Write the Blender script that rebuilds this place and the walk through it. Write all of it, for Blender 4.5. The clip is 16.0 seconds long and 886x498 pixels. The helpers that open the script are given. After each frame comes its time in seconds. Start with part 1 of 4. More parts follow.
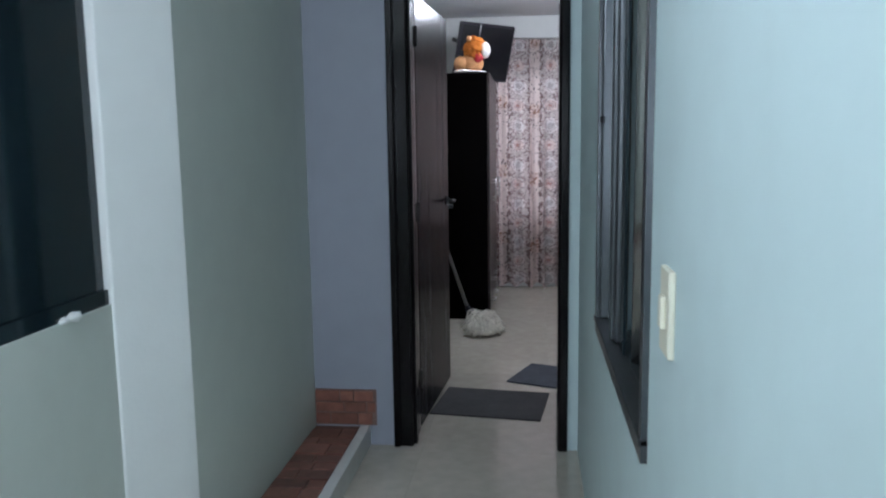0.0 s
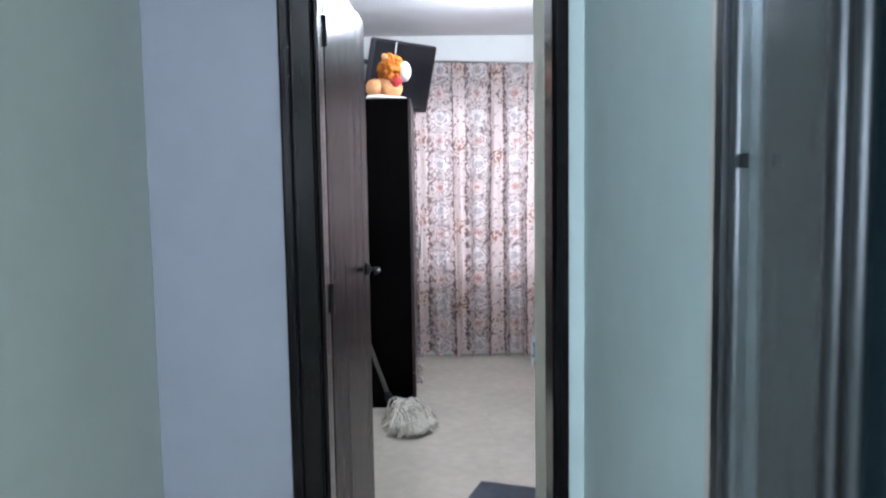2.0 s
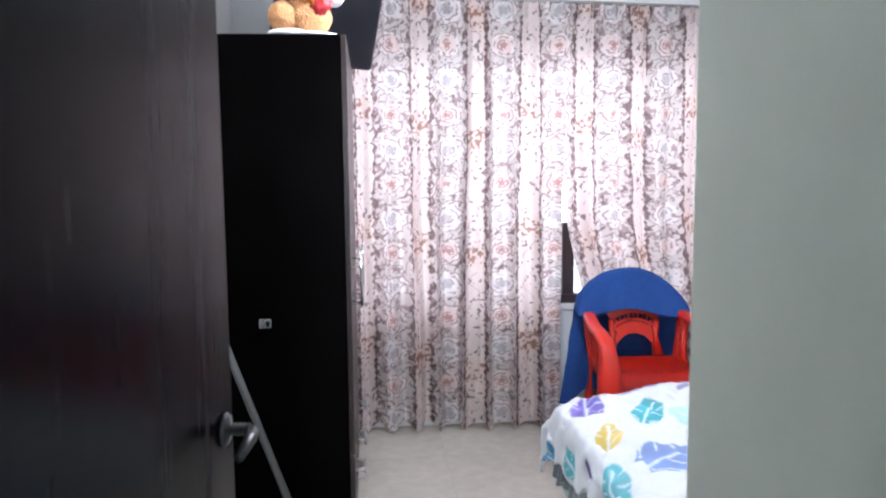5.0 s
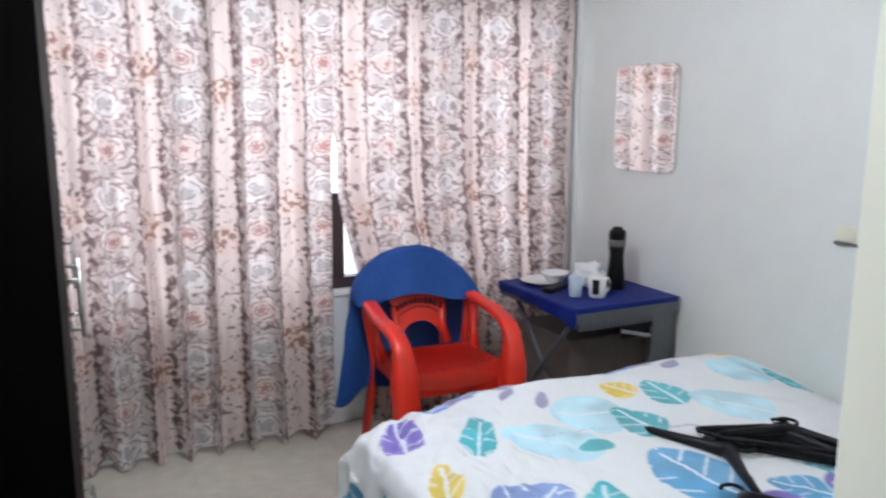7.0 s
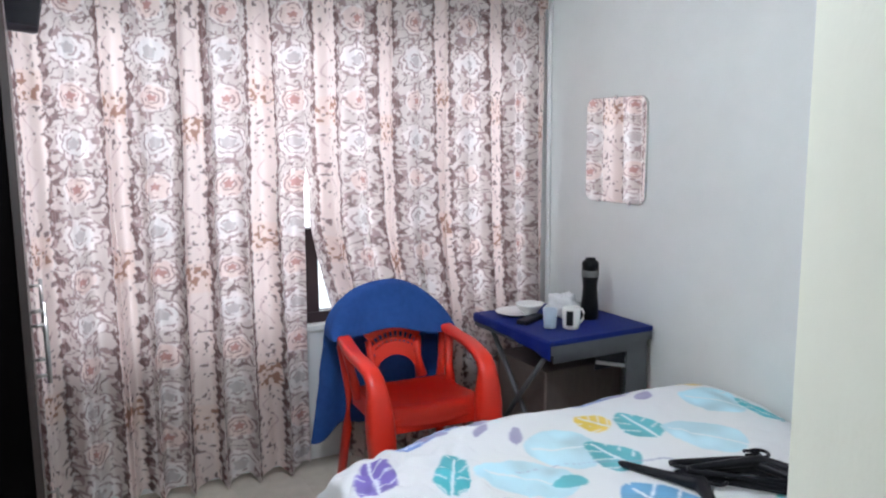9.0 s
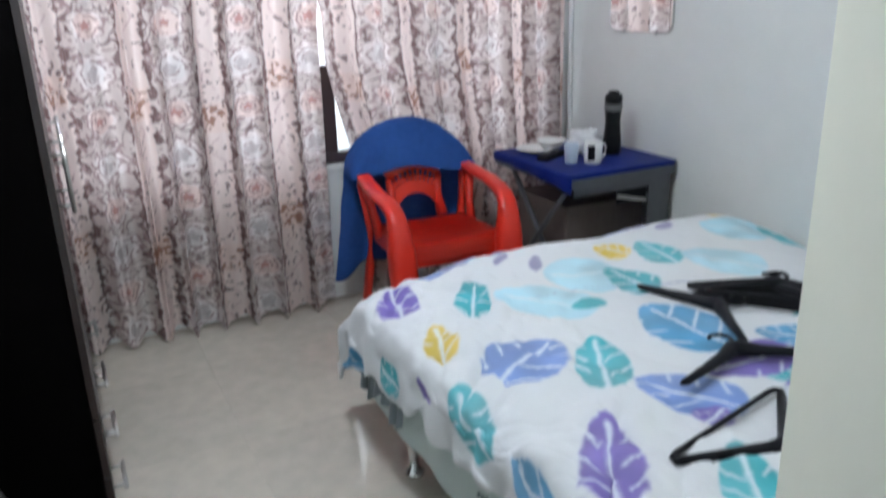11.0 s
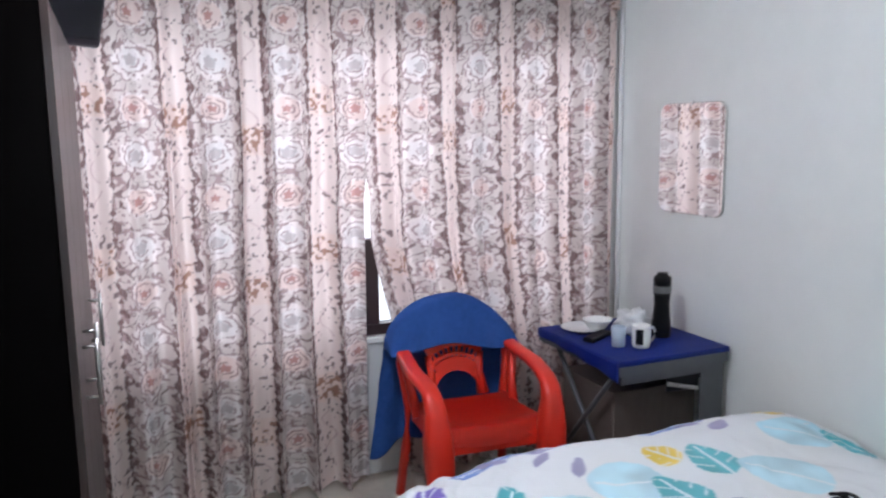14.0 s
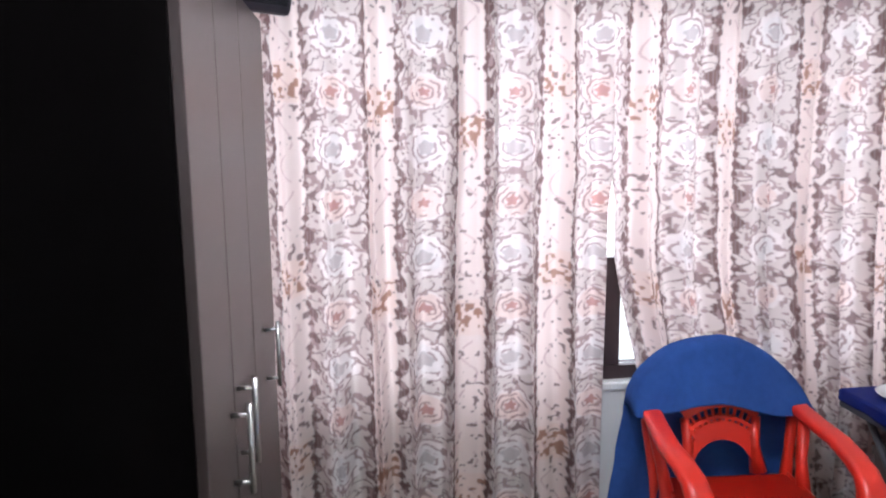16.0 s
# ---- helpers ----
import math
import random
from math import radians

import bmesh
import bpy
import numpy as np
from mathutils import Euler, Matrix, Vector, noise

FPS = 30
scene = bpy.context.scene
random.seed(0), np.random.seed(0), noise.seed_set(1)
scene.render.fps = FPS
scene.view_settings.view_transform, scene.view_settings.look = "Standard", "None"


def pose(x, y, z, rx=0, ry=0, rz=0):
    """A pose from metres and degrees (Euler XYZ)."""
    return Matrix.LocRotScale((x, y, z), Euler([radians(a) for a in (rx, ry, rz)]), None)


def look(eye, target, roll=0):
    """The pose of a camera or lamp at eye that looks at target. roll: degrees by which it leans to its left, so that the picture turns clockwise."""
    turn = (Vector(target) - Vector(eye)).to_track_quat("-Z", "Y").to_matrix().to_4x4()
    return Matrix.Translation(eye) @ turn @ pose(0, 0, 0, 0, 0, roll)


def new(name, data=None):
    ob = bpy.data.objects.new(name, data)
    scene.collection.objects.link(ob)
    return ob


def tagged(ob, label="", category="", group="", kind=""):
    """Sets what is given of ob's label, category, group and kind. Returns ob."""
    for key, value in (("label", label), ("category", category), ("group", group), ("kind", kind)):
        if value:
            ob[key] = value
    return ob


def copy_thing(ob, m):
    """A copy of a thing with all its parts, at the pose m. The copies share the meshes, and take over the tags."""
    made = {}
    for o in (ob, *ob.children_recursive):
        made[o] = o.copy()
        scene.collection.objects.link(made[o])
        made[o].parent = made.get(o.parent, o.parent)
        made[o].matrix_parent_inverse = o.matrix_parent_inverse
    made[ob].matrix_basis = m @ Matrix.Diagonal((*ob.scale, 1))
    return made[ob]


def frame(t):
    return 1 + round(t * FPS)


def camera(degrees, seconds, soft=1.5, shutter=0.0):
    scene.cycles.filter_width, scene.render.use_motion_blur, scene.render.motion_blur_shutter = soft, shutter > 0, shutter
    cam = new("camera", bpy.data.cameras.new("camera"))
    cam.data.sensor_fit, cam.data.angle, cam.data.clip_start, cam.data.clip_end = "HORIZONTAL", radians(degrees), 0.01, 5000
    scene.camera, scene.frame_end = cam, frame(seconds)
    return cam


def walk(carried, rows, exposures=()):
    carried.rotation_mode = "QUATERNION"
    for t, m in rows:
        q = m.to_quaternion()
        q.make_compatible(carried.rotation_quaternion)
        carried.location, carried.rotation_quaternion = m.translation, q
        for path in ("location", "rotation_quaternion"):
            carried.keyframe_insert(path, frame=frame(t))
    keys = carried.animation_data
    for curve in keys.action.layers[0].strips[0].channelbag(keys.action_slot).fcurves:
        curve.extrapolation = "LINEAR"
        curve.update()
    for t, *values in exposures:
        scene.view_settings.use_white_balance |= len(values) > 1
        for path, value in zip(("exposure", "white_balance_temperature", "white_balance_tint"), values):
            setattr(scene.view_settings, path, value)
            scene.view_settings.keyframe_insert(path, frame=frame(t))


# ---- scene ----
cam = camera(59.1, 16.0, soft=2.1, shutter=0.5)
PATH = [
    (0, (0.27, 0.2, 1.373), (0.045, 2.169, 1.102), -0.8),
    (0.5, (0.186, 0.418, 1.388), (0.007, 2.391, 1.113), -1.4),
    (1, (0.066, 0.731, 1.362), (-0.062, 2.716, 1.158), -1.9),
    (1.5, (-0.015, 1.051, 1.391), (0.038, 3.035, 1.143), -1.8),
    (2, (0.041, 1.426, 1.414), (0.08, 3.417, 1.231), -0.9),
    (2.5, (0.011, 1.763, 1.414), (0.069, 3.756, 1.259), -1.0),
    (3, (0.009, 2.149, 1.389), (0.194, 4.127, 1.157), -2.8),
    (3.5, (0.041, 2.484, 1.399), (0.204, 4.473, 1.266), -1.3),
    (3.7, (0.037, 2.61, 1.405), (0.158, 4.6, 1.247), -1.9),
    (5.8, (-0.021, 3.861, 1.47), (0.265, 5.821, 1.199), 0.1),
    (6, (-0.04, 3.976, 1.477), (0.365, 5.909, 1.166), -2.2),
    (6.5, (-0.033, 4.148, 1.487), (0.619, 6.009, 1.153), -0.5),
    (7, (-0.057, 4.155, 1.5), (0.825, 5.915, 1.146), 0.2),
    (7.5, (-0.05, 4.151, 1.516), (0.935, 5.847, 1.123), -0.3),
    (8, (-0.037, 4.15, 1.487), (0.904, 5.862, 1.058), -1.4),
    (8.2, (-0.031, 4.155, 1.499), (0.92, 5.873, 1.118), -0.5),
    (10.3, (-0.031, 4.11, 1.553), (0.88, 5.871, 1.286), -0.7),
    (10.5, (-0.026, 4.11, 1.539), (0.863, 5.864, 1.174), -0.5),
    (11, (-0.023, 4.138, 1.445), (0.813, 5.837, 0.803), -1.8),
    (11.5, (-0.021, 4.145, 1.416), (0.763, 5.791, 0.594), -3.4),
    (12, (-0.019, 4.132, 1.428), (0.777, 5.781, 0.623), -3.5),
    (12.5, (0.006, 4.149, 1.448), (0.836, 5.827, 0.744), -2.2),
    (13, (0.003, 4.128, 1.542), (0.854, 5.877, 1.079), -0.4),
    (13.5, (0.031, 4.168, 1.582), (0.858, 5.969, 1.307), -0.7),
    (13.6, (0.034, 4.172, 1.583), (0.854, 5.975, 1.327), -0.7),
    (14, (0.058, 4.234, 1.591), (0.824, 6.058, 1.293), -0.7),
    (14.5, (0.1, 4.345, 1.542), (0.738, 6.206, 1.18), -1.1),
    (15, (0.034, 4.586, 1.534), (0.597, 6.475, 1.19), -0.1),
    (15.5, (0.073, 4.811, 1.595), (0.427, 6.755, 1.287), -1.7),
    (16, (0.186, 4.955, 1.595), (0.425, 6.915, 1.274), -0.6),
]
walk(cam, [(t, look(eye, target, roll)) for t, eye, target, roll in PATH], [(0, -0.42, 5850, 14), (0.5, -0.24, 5850, 14), (1.0, 0.25, 5850, 14), (1.5, 0.38, 5850, 14), (2.0, 0.58, 5850, 14), (2.5, 0.56, 5850, 14), (3.0, 0.54, 5800, 13), (3.5, 1.18, 5750, 13), (5.8, 0.78, 5950, 15), (6.5, 0.85, 6050, 13), (7.0, 0.52, 6150, 11), (8.0, 0.50, 6050, 10), (10.5, 0.42, 6050, 9), (11.5, 0.22, 5850, 7), (12.5, 0.32, 5850, 8), (13.5, 0.46, 5950, 13), (14.0, 0.36, 6000, 14), (14.5, 0.44, 6050, 15), (16.0, 0.64, 6100, 16)])


# ---- light ----
world = bpy.data.worlds.new("sky")
scene.world = world
world.use_nodes = True
_nt = world.node_tree
_sky = _nt.nodes.new("ShaderNodeTexSky")
_sky.sky_type = "NISHITA"
_sky.sun_disc = False
_sky.sun_elevation, _sky.sun_rotation = radians(26), radians(8)
_nt.links.new(_sky.outputs["Color"], _nt.nodes["Background"].inputs["Color"])
_nt.nodes["Background"].inputs["Strength"].default_value = 0.15


def lamp(name, kind, m, energy, colour, **size):
    data = bpy.data.lights.new(name, kind)
    data.energy, data.color = energy, colour
    if kind == "AREA":
        data.shape, data.size, data.size_y = "RECTANGLE", size["w"], size["h"]
    elif kind == "SUN":
        data.angle = size["angle"]
    else:
        data.shadow_soft_size = size["r"]
    ob = new(name, data)
    ob.matrix_world = m
    return ob


CEIL = 2.50
BULB, HALL_FILL = (0.45, 5.95), (-0.40, 0.55)
# overcast daylight: a weak wide sun, and the sky's light in the bedroom window
lamp("sun", "SUN", look((-0.9, 20.5, 7.6), (1, 7, 1)), 1.5, (1.0, 0.97, 0.93), angle=radians(25))
lamp("window_skylight", "AREA", look((1.35, 7.95, 1.75), (1.35, 7.0, 1.30)), 25, (0.98, 0.97, 1.0), w=2.8, h=1.5)
# area lamp added at the unseen hall end, to light the hall from behind
lamp("hall_end_fill", "AREA", look((0.0, -2.55, 1.55), (0.0, 0, 1.50)), 36, (0.92, 0.97, 1.0), w=0.9, h=1.1)
lamp("bulb_light", "POINT", pose(BULB[0], BULB[1], CEIL - 0.13), 50, (0.93, 0.96, 1.0), r=0.10)
# point lamp with no known fitting, added to brighten the hall walls
lamp("hall_fill_light", "POINT", pose(HALL_FILL[0], HALL_FILL[1], CEIL - 0.13), 54, (0.90, 0.96, 1.0), r=0.07)


# ---- materials ----
def mat(name, colour, rough=0.6, metal=0.0, grain=0.0, scale=8.0, bump=0.0, bump_scale=60.0, stretch=(1, 1, 1), coat=0.0, rough_var=0.0, spec=0.5, vary=0.0):
    """A surface with colour variation at two scales, grain relief and uneven gloss."""
    m = bpy.data.materials.new(name)
    m.use_nodes = True
    nt = m.node_tree
    p = nt.nodes["Principled BSDF"]
    p.inputs["Roughness"].default_value = rough
    p.inputs["Metallic"].default_value = metal
    p.inputs["Specular IOR Level"].default_value = spec
    if coat:
        p.inputs["Coat Weight"].default_value = coat
        p.inputs["Coat Roughness"].default_value = 0.12
    p.inputs["Base Color"].default_value = (*colour, 1)
    tc = nt.nodes.new("ShaderNodeTexCoord")
    mp = nt.nodes.new("ShaderNodeMapping")
    mp.inputs["Scale"].default_value = stretch
    nt.links.new(tc.outputs["Object"], mp.inputs["Vector"])
    if grain or vary:
        n1 = nt.nodes.new("ShaderNodeTexNoise")
        n1.inputs["Scale"].default_value, n1.inputs["Detail"].default_value = scale, 6
        n2 = nt.nodes.new("ShaderNodeTexNoise")
        n2.inputs["Scale"].default_value, n2.inputs["Detail"].default_value = scale * 0.13, 3
        nt.links.new(mp.outputs["Vector"], n1.inputs["Vector"])
        nt.links.new(mp.outputs["Vector"], n2.inputs["Vector"])
        add = nt.nodes.new("ShaderNodeMath")
        add.operation = "ADD"
        nt.links.new(n1.outputs["Fac"], add.inputs[0])
        nt.links.new(n2.outputs["Fac"], add.inputs[1])
        rg = nt.nodes.new("ShaderNodeMapRange")
        rg.inputs["From Min"].default_value, rg.inputs["From Max"].default_value = 0.6, 1.4
        rg.inputs["To Min"].default_value, rg.inputs["To Max"].default_value = 1 - grain, 1 + grain
        nt.links.new(add.outputs[0], rg.inputs["Value"])
        val = rg.outputs["Result"]
        if vary:
            oi = nt.nodes.new("ShaderNodeObjectInfo")
            r2 = nt.nodes.new("ShaderNodeMapRange")
            r2.inputs["To Min"].default_value, r2.inputs["To Max"].default_value = 1 - vary, 1 + vary
            nt.links.new(oi.outputs["Random"], r2.inputs["Value"])
            mu = nt.nodes.new("ShaderNodeMath")
            mu.operation = "MULTIPLY"
            nt.links.new(val, mu.inputs[0])
            nt.links.new(r2.outputs["Result"], mu.inputs[1])
            val = mu.outputs[0]
        mx = nt.nodes.new("ShaderNodeVectorMath")
        mx.operation = "SCALE"
        mx.inputs[0].default_value = colour
        nt.links.new(val, mx.inputs["Scale"])
        nt.links.new(mx.outputs["Vector"], p.inputs["Base Color"])
        if rough_var:
            rr = nt.nodes.new("ShaderNodeMapRange")
            rr.inputs["From Min"].default_value, rr.inputs["From Max"].default_value = 0.6, 1.4
            rr.inputs["To Min"].default_value, rr.inputs["To Max"].default_value = rough - rough_var, rough + rough_var
            nt.links.new(add.outputs[0], rr.inputs["Value"])
            nt.links.new(rr.outputs["Result"], p.inputs["Roughness"])
    if bump:
        nb = nt.nodes.new("ShaderNodeTexNoise")
        nb.inputs["Scale"].default_value, nb.inputs["Detail"].default_value = bump_scale, 4
        nt.links.new(mp.outputs["Vector"], nb.inputs["Vector"])
        b = nt.nodes.new("ShaderNodeBump")
        b.inputs["Strength"].default_value, b.inputs["Distance"].default_value = bump, 0.01
        nt.links.new(nb.outputs["Fac"], b.inputs["Height"])
        nt.links.new(b.outputs["Normal"], p.inputs["Normal"])
    return m


def cloth_mat(name, translucent, rough=0.9, bump_scale=250.0, lining=(1, 1, 1)):
    """Printed cloth: the print is a colour layer of the mesh; light shines through it in part."""
    m = bpy.data.materials.new(name)
    m.use_nodes = True
    nt = m.node_tree
    nt.nodes.clear()
    out = nt.nodes.new("ShaderNodeOutputMaterial")
    at = nt.nodes.new("ShaderNodeAttribute")
    at.attribute_name = "print"
    tc = nt.nodes.new("ShaderNodeTexCoord")
    nb = nt.nodes.new("ShaderNodeTexNoise")
    nb.inputs["Scale"].default_value = bump_scale
    nt.links.new(tc.outputs["Object"], nb.inputs["Vector"])
    b = nt.nodes.new("ShaderNodeBump")
    b.inputs["Strength"].default_value, b.inputs["Distance"].default_value = 0.25, 0.003
    nt.links.new(nb.outputs["Fac"], b.inputs["Height"])
    p = nt.nodes.new("ShaderNodeBsdfPrincipled")
    p.inputs["Roughness"].default_value = rough
    p.inputs["Specular IOR Level"].default_value = 0.15
    nt.links.new(at.outputs["Color"], p.inputs["Base Color"])
    nt.links.new(b.outputs["Normal"], p.inputs["Normal"])
    if translucent:
        tr = nt.nodes.new("ShaderNodeBsdfTranslucent")
        # light that comes through takes on the lining's colour and softens the print
        ln = nt.nodes.new("ShaderNodeMix")
        ln.data_type = "RGBA"
        ln.inputs[0].default_value = 0.32
        ln.inputs[7].default_value = (*lining, 1)
        nt.links.new(at.outputs["Color"], ln.inputs[6])
        nt.links.new(ln.outputs[2], tr.inputs["Color"])
        mx = nt.nodes.new("ShaderNodeMixShader")
        mx.inputs["Fac"].default_value = translucent
        nt.links.new(p.outputs[0], mx.inputs[1])
        nt.links.new(tr.outputs[0], mx.inputs[2])
        nt.links.new(mx.outputs[0], out.inputs["Surface"])
    else:
        nt.links.new(p.outputs[0], out.inputs["Surface"])
    return m


def glass_mat(name, tint=(0.9, 0.95, 0.95), rough=0.0):
    m = bpy.data.materials.new(name)
    m.use_nodes = True
    p = m.node_tree.nodes["Principled BSDF"]
    p.inputs["Base Color"].default_value = (*tint, 1)
    p.inputs["Transmission Weight"].default_value = 1.0
    p.inputs["Roughness"].default_value = rough
    p.inputs["IOR"].default_value = 1.45
    return m


def glow_mat(name, colour, strength):
    m = bpy.data.materials.new(name)
    m.use_nodes = True
    p = m.node_tree.nodes["Principled BSDF"]
    p.inputs["Base Color"].default_value = (*colour, 1)
    p.inputs["Emission Color"].default_value = (*colour, 1)
    p.inputs["Emission Strength"].default_value = strength
    return m


M_AQUA = mat("aqua_wall_paint", (0.60, 0.73, 0.74), 0.55, grain=0.06, scale=9, bump=0.06, bump_scale=70, rough_var=0.08)
M_BLUE = mat("lilac_wall_paint", (0.31, 0.33, 0.385), 0.6, grain=0.05, scale=9, bump=0.06, bump_scale=70, rough_var=0.08)
M_GREEN = mat("pale_green_wall_paint", (0.60, 0.64, 0.585), 0.6, grain=0.05, scale=9, bump=0.06, bump_scale=70, rough_var=0.08)
M_WHITE = mat("white_wall_paint", (0.74, 0.76, 0.74), 0.6, grain=0.04, scale=7, bump=0.06, bump_scale=70, rough_var=0.08)
M_CREAM = mat("pale_lime_wall_paint", (0.89, 0.90, 0.77), 0.6, grain=0.04, scale=7, bump=0.06, bump_scale=70)
M_CEIL = mat("ceiling_paint", (0.80, 0.80, 0.80), 0.8, grain=0.03, scale=5, bump=0.1, bump_scale=80)
M_FLOOR = mat("floor_tile_glaze", (0.52, 0.48, 0.41), 0.06, grain=0.13, scale=14, bump=0.012, bump_scale=12, rough_var=0.03, vary=0.012)
M_GROUT = mat("grout", (0.50, 0.465, 0.41), 0.9, grain=0.1, scale=40)
M_BROWN = mat("brown_stone_tile", (0.20, 0.085, 0.06), 0.35, grain=0.5, scale=22, bump=0.08, bump_scale=30, vary=0.35)
M_MORTAR = mat("brown_mortar", (0.20, 0.13, 0.11), 0.9, grain=0.25, scale=40)
M_MARBLE = mat("pale_edge_stone", (0.62, 0.62, 0.60), 0.3, grain=0.12, scale=16)
M_DOOR = mat("dark_lacquered_wood", (0.003, 0.0021, 0.0025), 0.24, grain=0.3, scale=16, bump=0.010, bump_scale=30, stretch=(6, 6, 0.35), rough_var=0.08, spec=0.03)
M_FRAME = mat("black_lacquered_wood", (0.004, 0.0035, 0.004), 0.16, grain=0.3, scale=16, stretch=(5, 5, 0.3), rough_var=0.05, spec=0.15)
M_SASH = mat("dark_brown_sash_paint", (0.040, 0.024, 0.026), 0.4, grain=0.2, scale=20, stretch=(4, 4, 0.4))
# one laminate in two tones: shade put into the carcass colour, fronts lighter
M_WARD_SHADED = mat("wenge_laminate_shaded", (0.0018, 0.0014, 0.0014), 0.34, grain=0.25, scale=20, bump=0.02, bump_scale=60, stretch=(6, 6, 0.3), spec=0.012)
M_WARD_LIT = mat("wenge_laminate_lit_front", (0.030, 0.020, 0.018), 0.32, grain=0.25, scale=20, bump=0.03, bump_scale=60, stretch=(6, 6, 0.3), spec=0.25)
M_ALU = mat("aluminium", (0.45, 0.47, 0.47), 0.26, 1.0, grain=0.08, scale=40, stretch=(4, 4, 0.2), rough_var=0.06)
M_ALU_DARK = mat("dark_aluminium", (0.10, 0.11, 0.12), 0.3, 0.8, grain=0.1, scale=40)
M_CHROME = mat("chrome", (0.75, 0.75, 0.76), 0.12, 1.0, grain=0.05, scale=30)
M_STEEL = mat("brushed_steel", (0.45, 0.44, 0.42), 0.3, 1.0, grain=0.1, scale=60)
M_BLACKMETAL = mat("black_metal", (0.012, 0.012, 0.013), 0.3, 0.0, grain=0.2, scale=40)
M_SWITCH = mat("cream_plastic", (0.78, 0.76, 0.62), 0.4, grain=0.04, scale=20)
M_MAT = mat("grey_rubber_mat", (0.060, 0.058, 0.062), 0.9, grain=0.25, scale=60, bump=0.5, bump_scale=180)
M_MAT2 = mat("blue_grey_mat", (0.070, 0.078, 0.10), 0.9, grain=0.25, scale=60, bump=0.5, bump_scale=180)
M_RED = mat("red_plastic", (0.64, 0.024, 0.010), 0.36, grain=0.06, scale=10, bump=0.02, bump_scale=120, rough_var=0.06)
M_TOWEL = mat("blue_towel", (0.030, 0.085, 0.30), 0.95, grain=0.18, scale=35, bump=0.6, bump_scale=320, spec=0.1)
M_TABLE = mat("royal_blue_tabletop", (0.005, 0.016, 0.15), 0.55, spec=0.2, grain=0.15, scale=20, bump=0.15, bump_scale=260)
M_GREYMETAL = mat("grey_painted_steel", (0.10, 0.105, 0.115), 0.4, 0.3, grain=0.12, scale=25)
M_SHEET = mat("pale_bed_sheet", (0.62, 0.68, 0.66), 0.9, grain=0.08, scale=9, bump=0.25, bump_scale=30, spec=0.1)
M_WOODEN = mat("brown_board", (0.11, 0.085, 0.075), 0.55, grain=0.2, scale=12, stretch=(4, 1, 1))
M_BLACKPL = mat("black_plastic", (0.006, 0.006, 0.009), 0.4, spec=0.2, grain=0.15, scale=40, rough_var=0.08)
M_TV = mat("tv_plastic", (0.014, 0.012, 0.018), 0.3, grain=0.1, scale=20)
M_SCREEN = mat("tv_screen", (0.010, 0.010, 0.013), 0.18, grain=0.1, scale=8)
M_CHINA = mat("white_china", (0.80, 0.80, 0.78), 0.2, grain=0.03, scale=10)
M_PAPER = mat("white_plastic_bag", (0.74, 0.75, 0.76), 0.5, grain=0.06, scale=30, bump=0.4, bump_scale=60)
M_FLASK = mat("black_flask", (0.007, 0.007, 0.008), 0.3, spec=0.2, grain=0.1, scale=20)
M_FLASKBAND = mat("grey_flask_band", (0.14, 0.14, 0.14), 0.35, grain=0.1, scale=20)
M_FUR = mat("orange_plush", (0.48, 0.15, 0.025), 0.95, grain=0.3, scale=60, bump=0.9, bump_scale=120, spec=0.1)
M_FUR2 = mat("tan_plush", (0.66, 0.33, 0.15), 0.95, grain=0.15, scale=60, bump=0.8, bump_scale=140, spec=0.1)
M_FURW = mat("white_plush", (0.80, 0.77, 0.72), 0.95, grain=0.08, scale=60, bump=0.8, bump_scale=140, spec=0.1)
M_REDRIB = mat("red_ribbon", (0.45, 0.02, 0.03), 0.5, grain=0.15, scale=60)
M_MOP = mat("mop_yarn", (0.56, 0.53, 0.46), 0.95, grain=0.3, scale=40, bump=0.6, bump_scale=200, spec=0.1)
M_STICK = mat("grey_mop_stick", (0.13, 0.13, 0.13), 0.35, 0.4, grain=0.1, scale=30)
M_DARKGLASS = mat("dark_glass", (0.012, 0.022, 0.028), 0.06, grain=0.2, scale=3)
M_GLASS = glass_mat("clear_glass")
M_CURTAIN = cloth_mat("curtain_cloth", 0.50, 0.85, lining=(0.88, 0.54, 0.53))
M_QUILT = cloth_mat("quilt_cloth", 0.0, 0.9)
M_BULB = glow_mat("lamp_diffuser", (0.93, 0.98, 1.0), 6.0)
M_OUT = glow_mat("bright_overcast_and_hall_panel", (1.0, 0.97, 0.97), 1.1)

M_MIRROR = bpy.data.materials.new("mirror_silver")
M_MIRROR.use_nodes = True
_p = M_MIRROR.node_tree.nodes["Principled BSDF"]
_p.inputs["Base Color"].default_value = (0.90, 0.91, 0.90, 1)
_p.inputs["Metallic"].default_value, _p.inputs["Roughness"].default_value = 1.0, 0.015


# ---- mesh helpers ----
def link(name, bm, material, parent=None, smooth=False, label=""):
    me = bpy.data.meshes.new(name)
    bmesh.ops.recalc_face_normals(bm, faces=bm.faces)
    bm.to_mesh(me)
    bm.free()
    if material:
        me.materials.append(material)
    if smooth:
        me.polygons.foreach_set("use_smooth", [True] * len(me.polygons))
    ob = new(name, me)
    if parent:
        ob.parent = parent
    if label:
        ob["label"] = label
    return ob


def part(name, bm, material, parent, label="", smooth=False):
    return link(name, bm, material, parent, smooth, label)


def thing(name, label, category, m=None, group="", kind=""):
    ob = new(name)
    ob.empty_display_size = 0.1
    if m:
        ob.matrix_world = m
    return tagged(ob, label, category, group, kind)


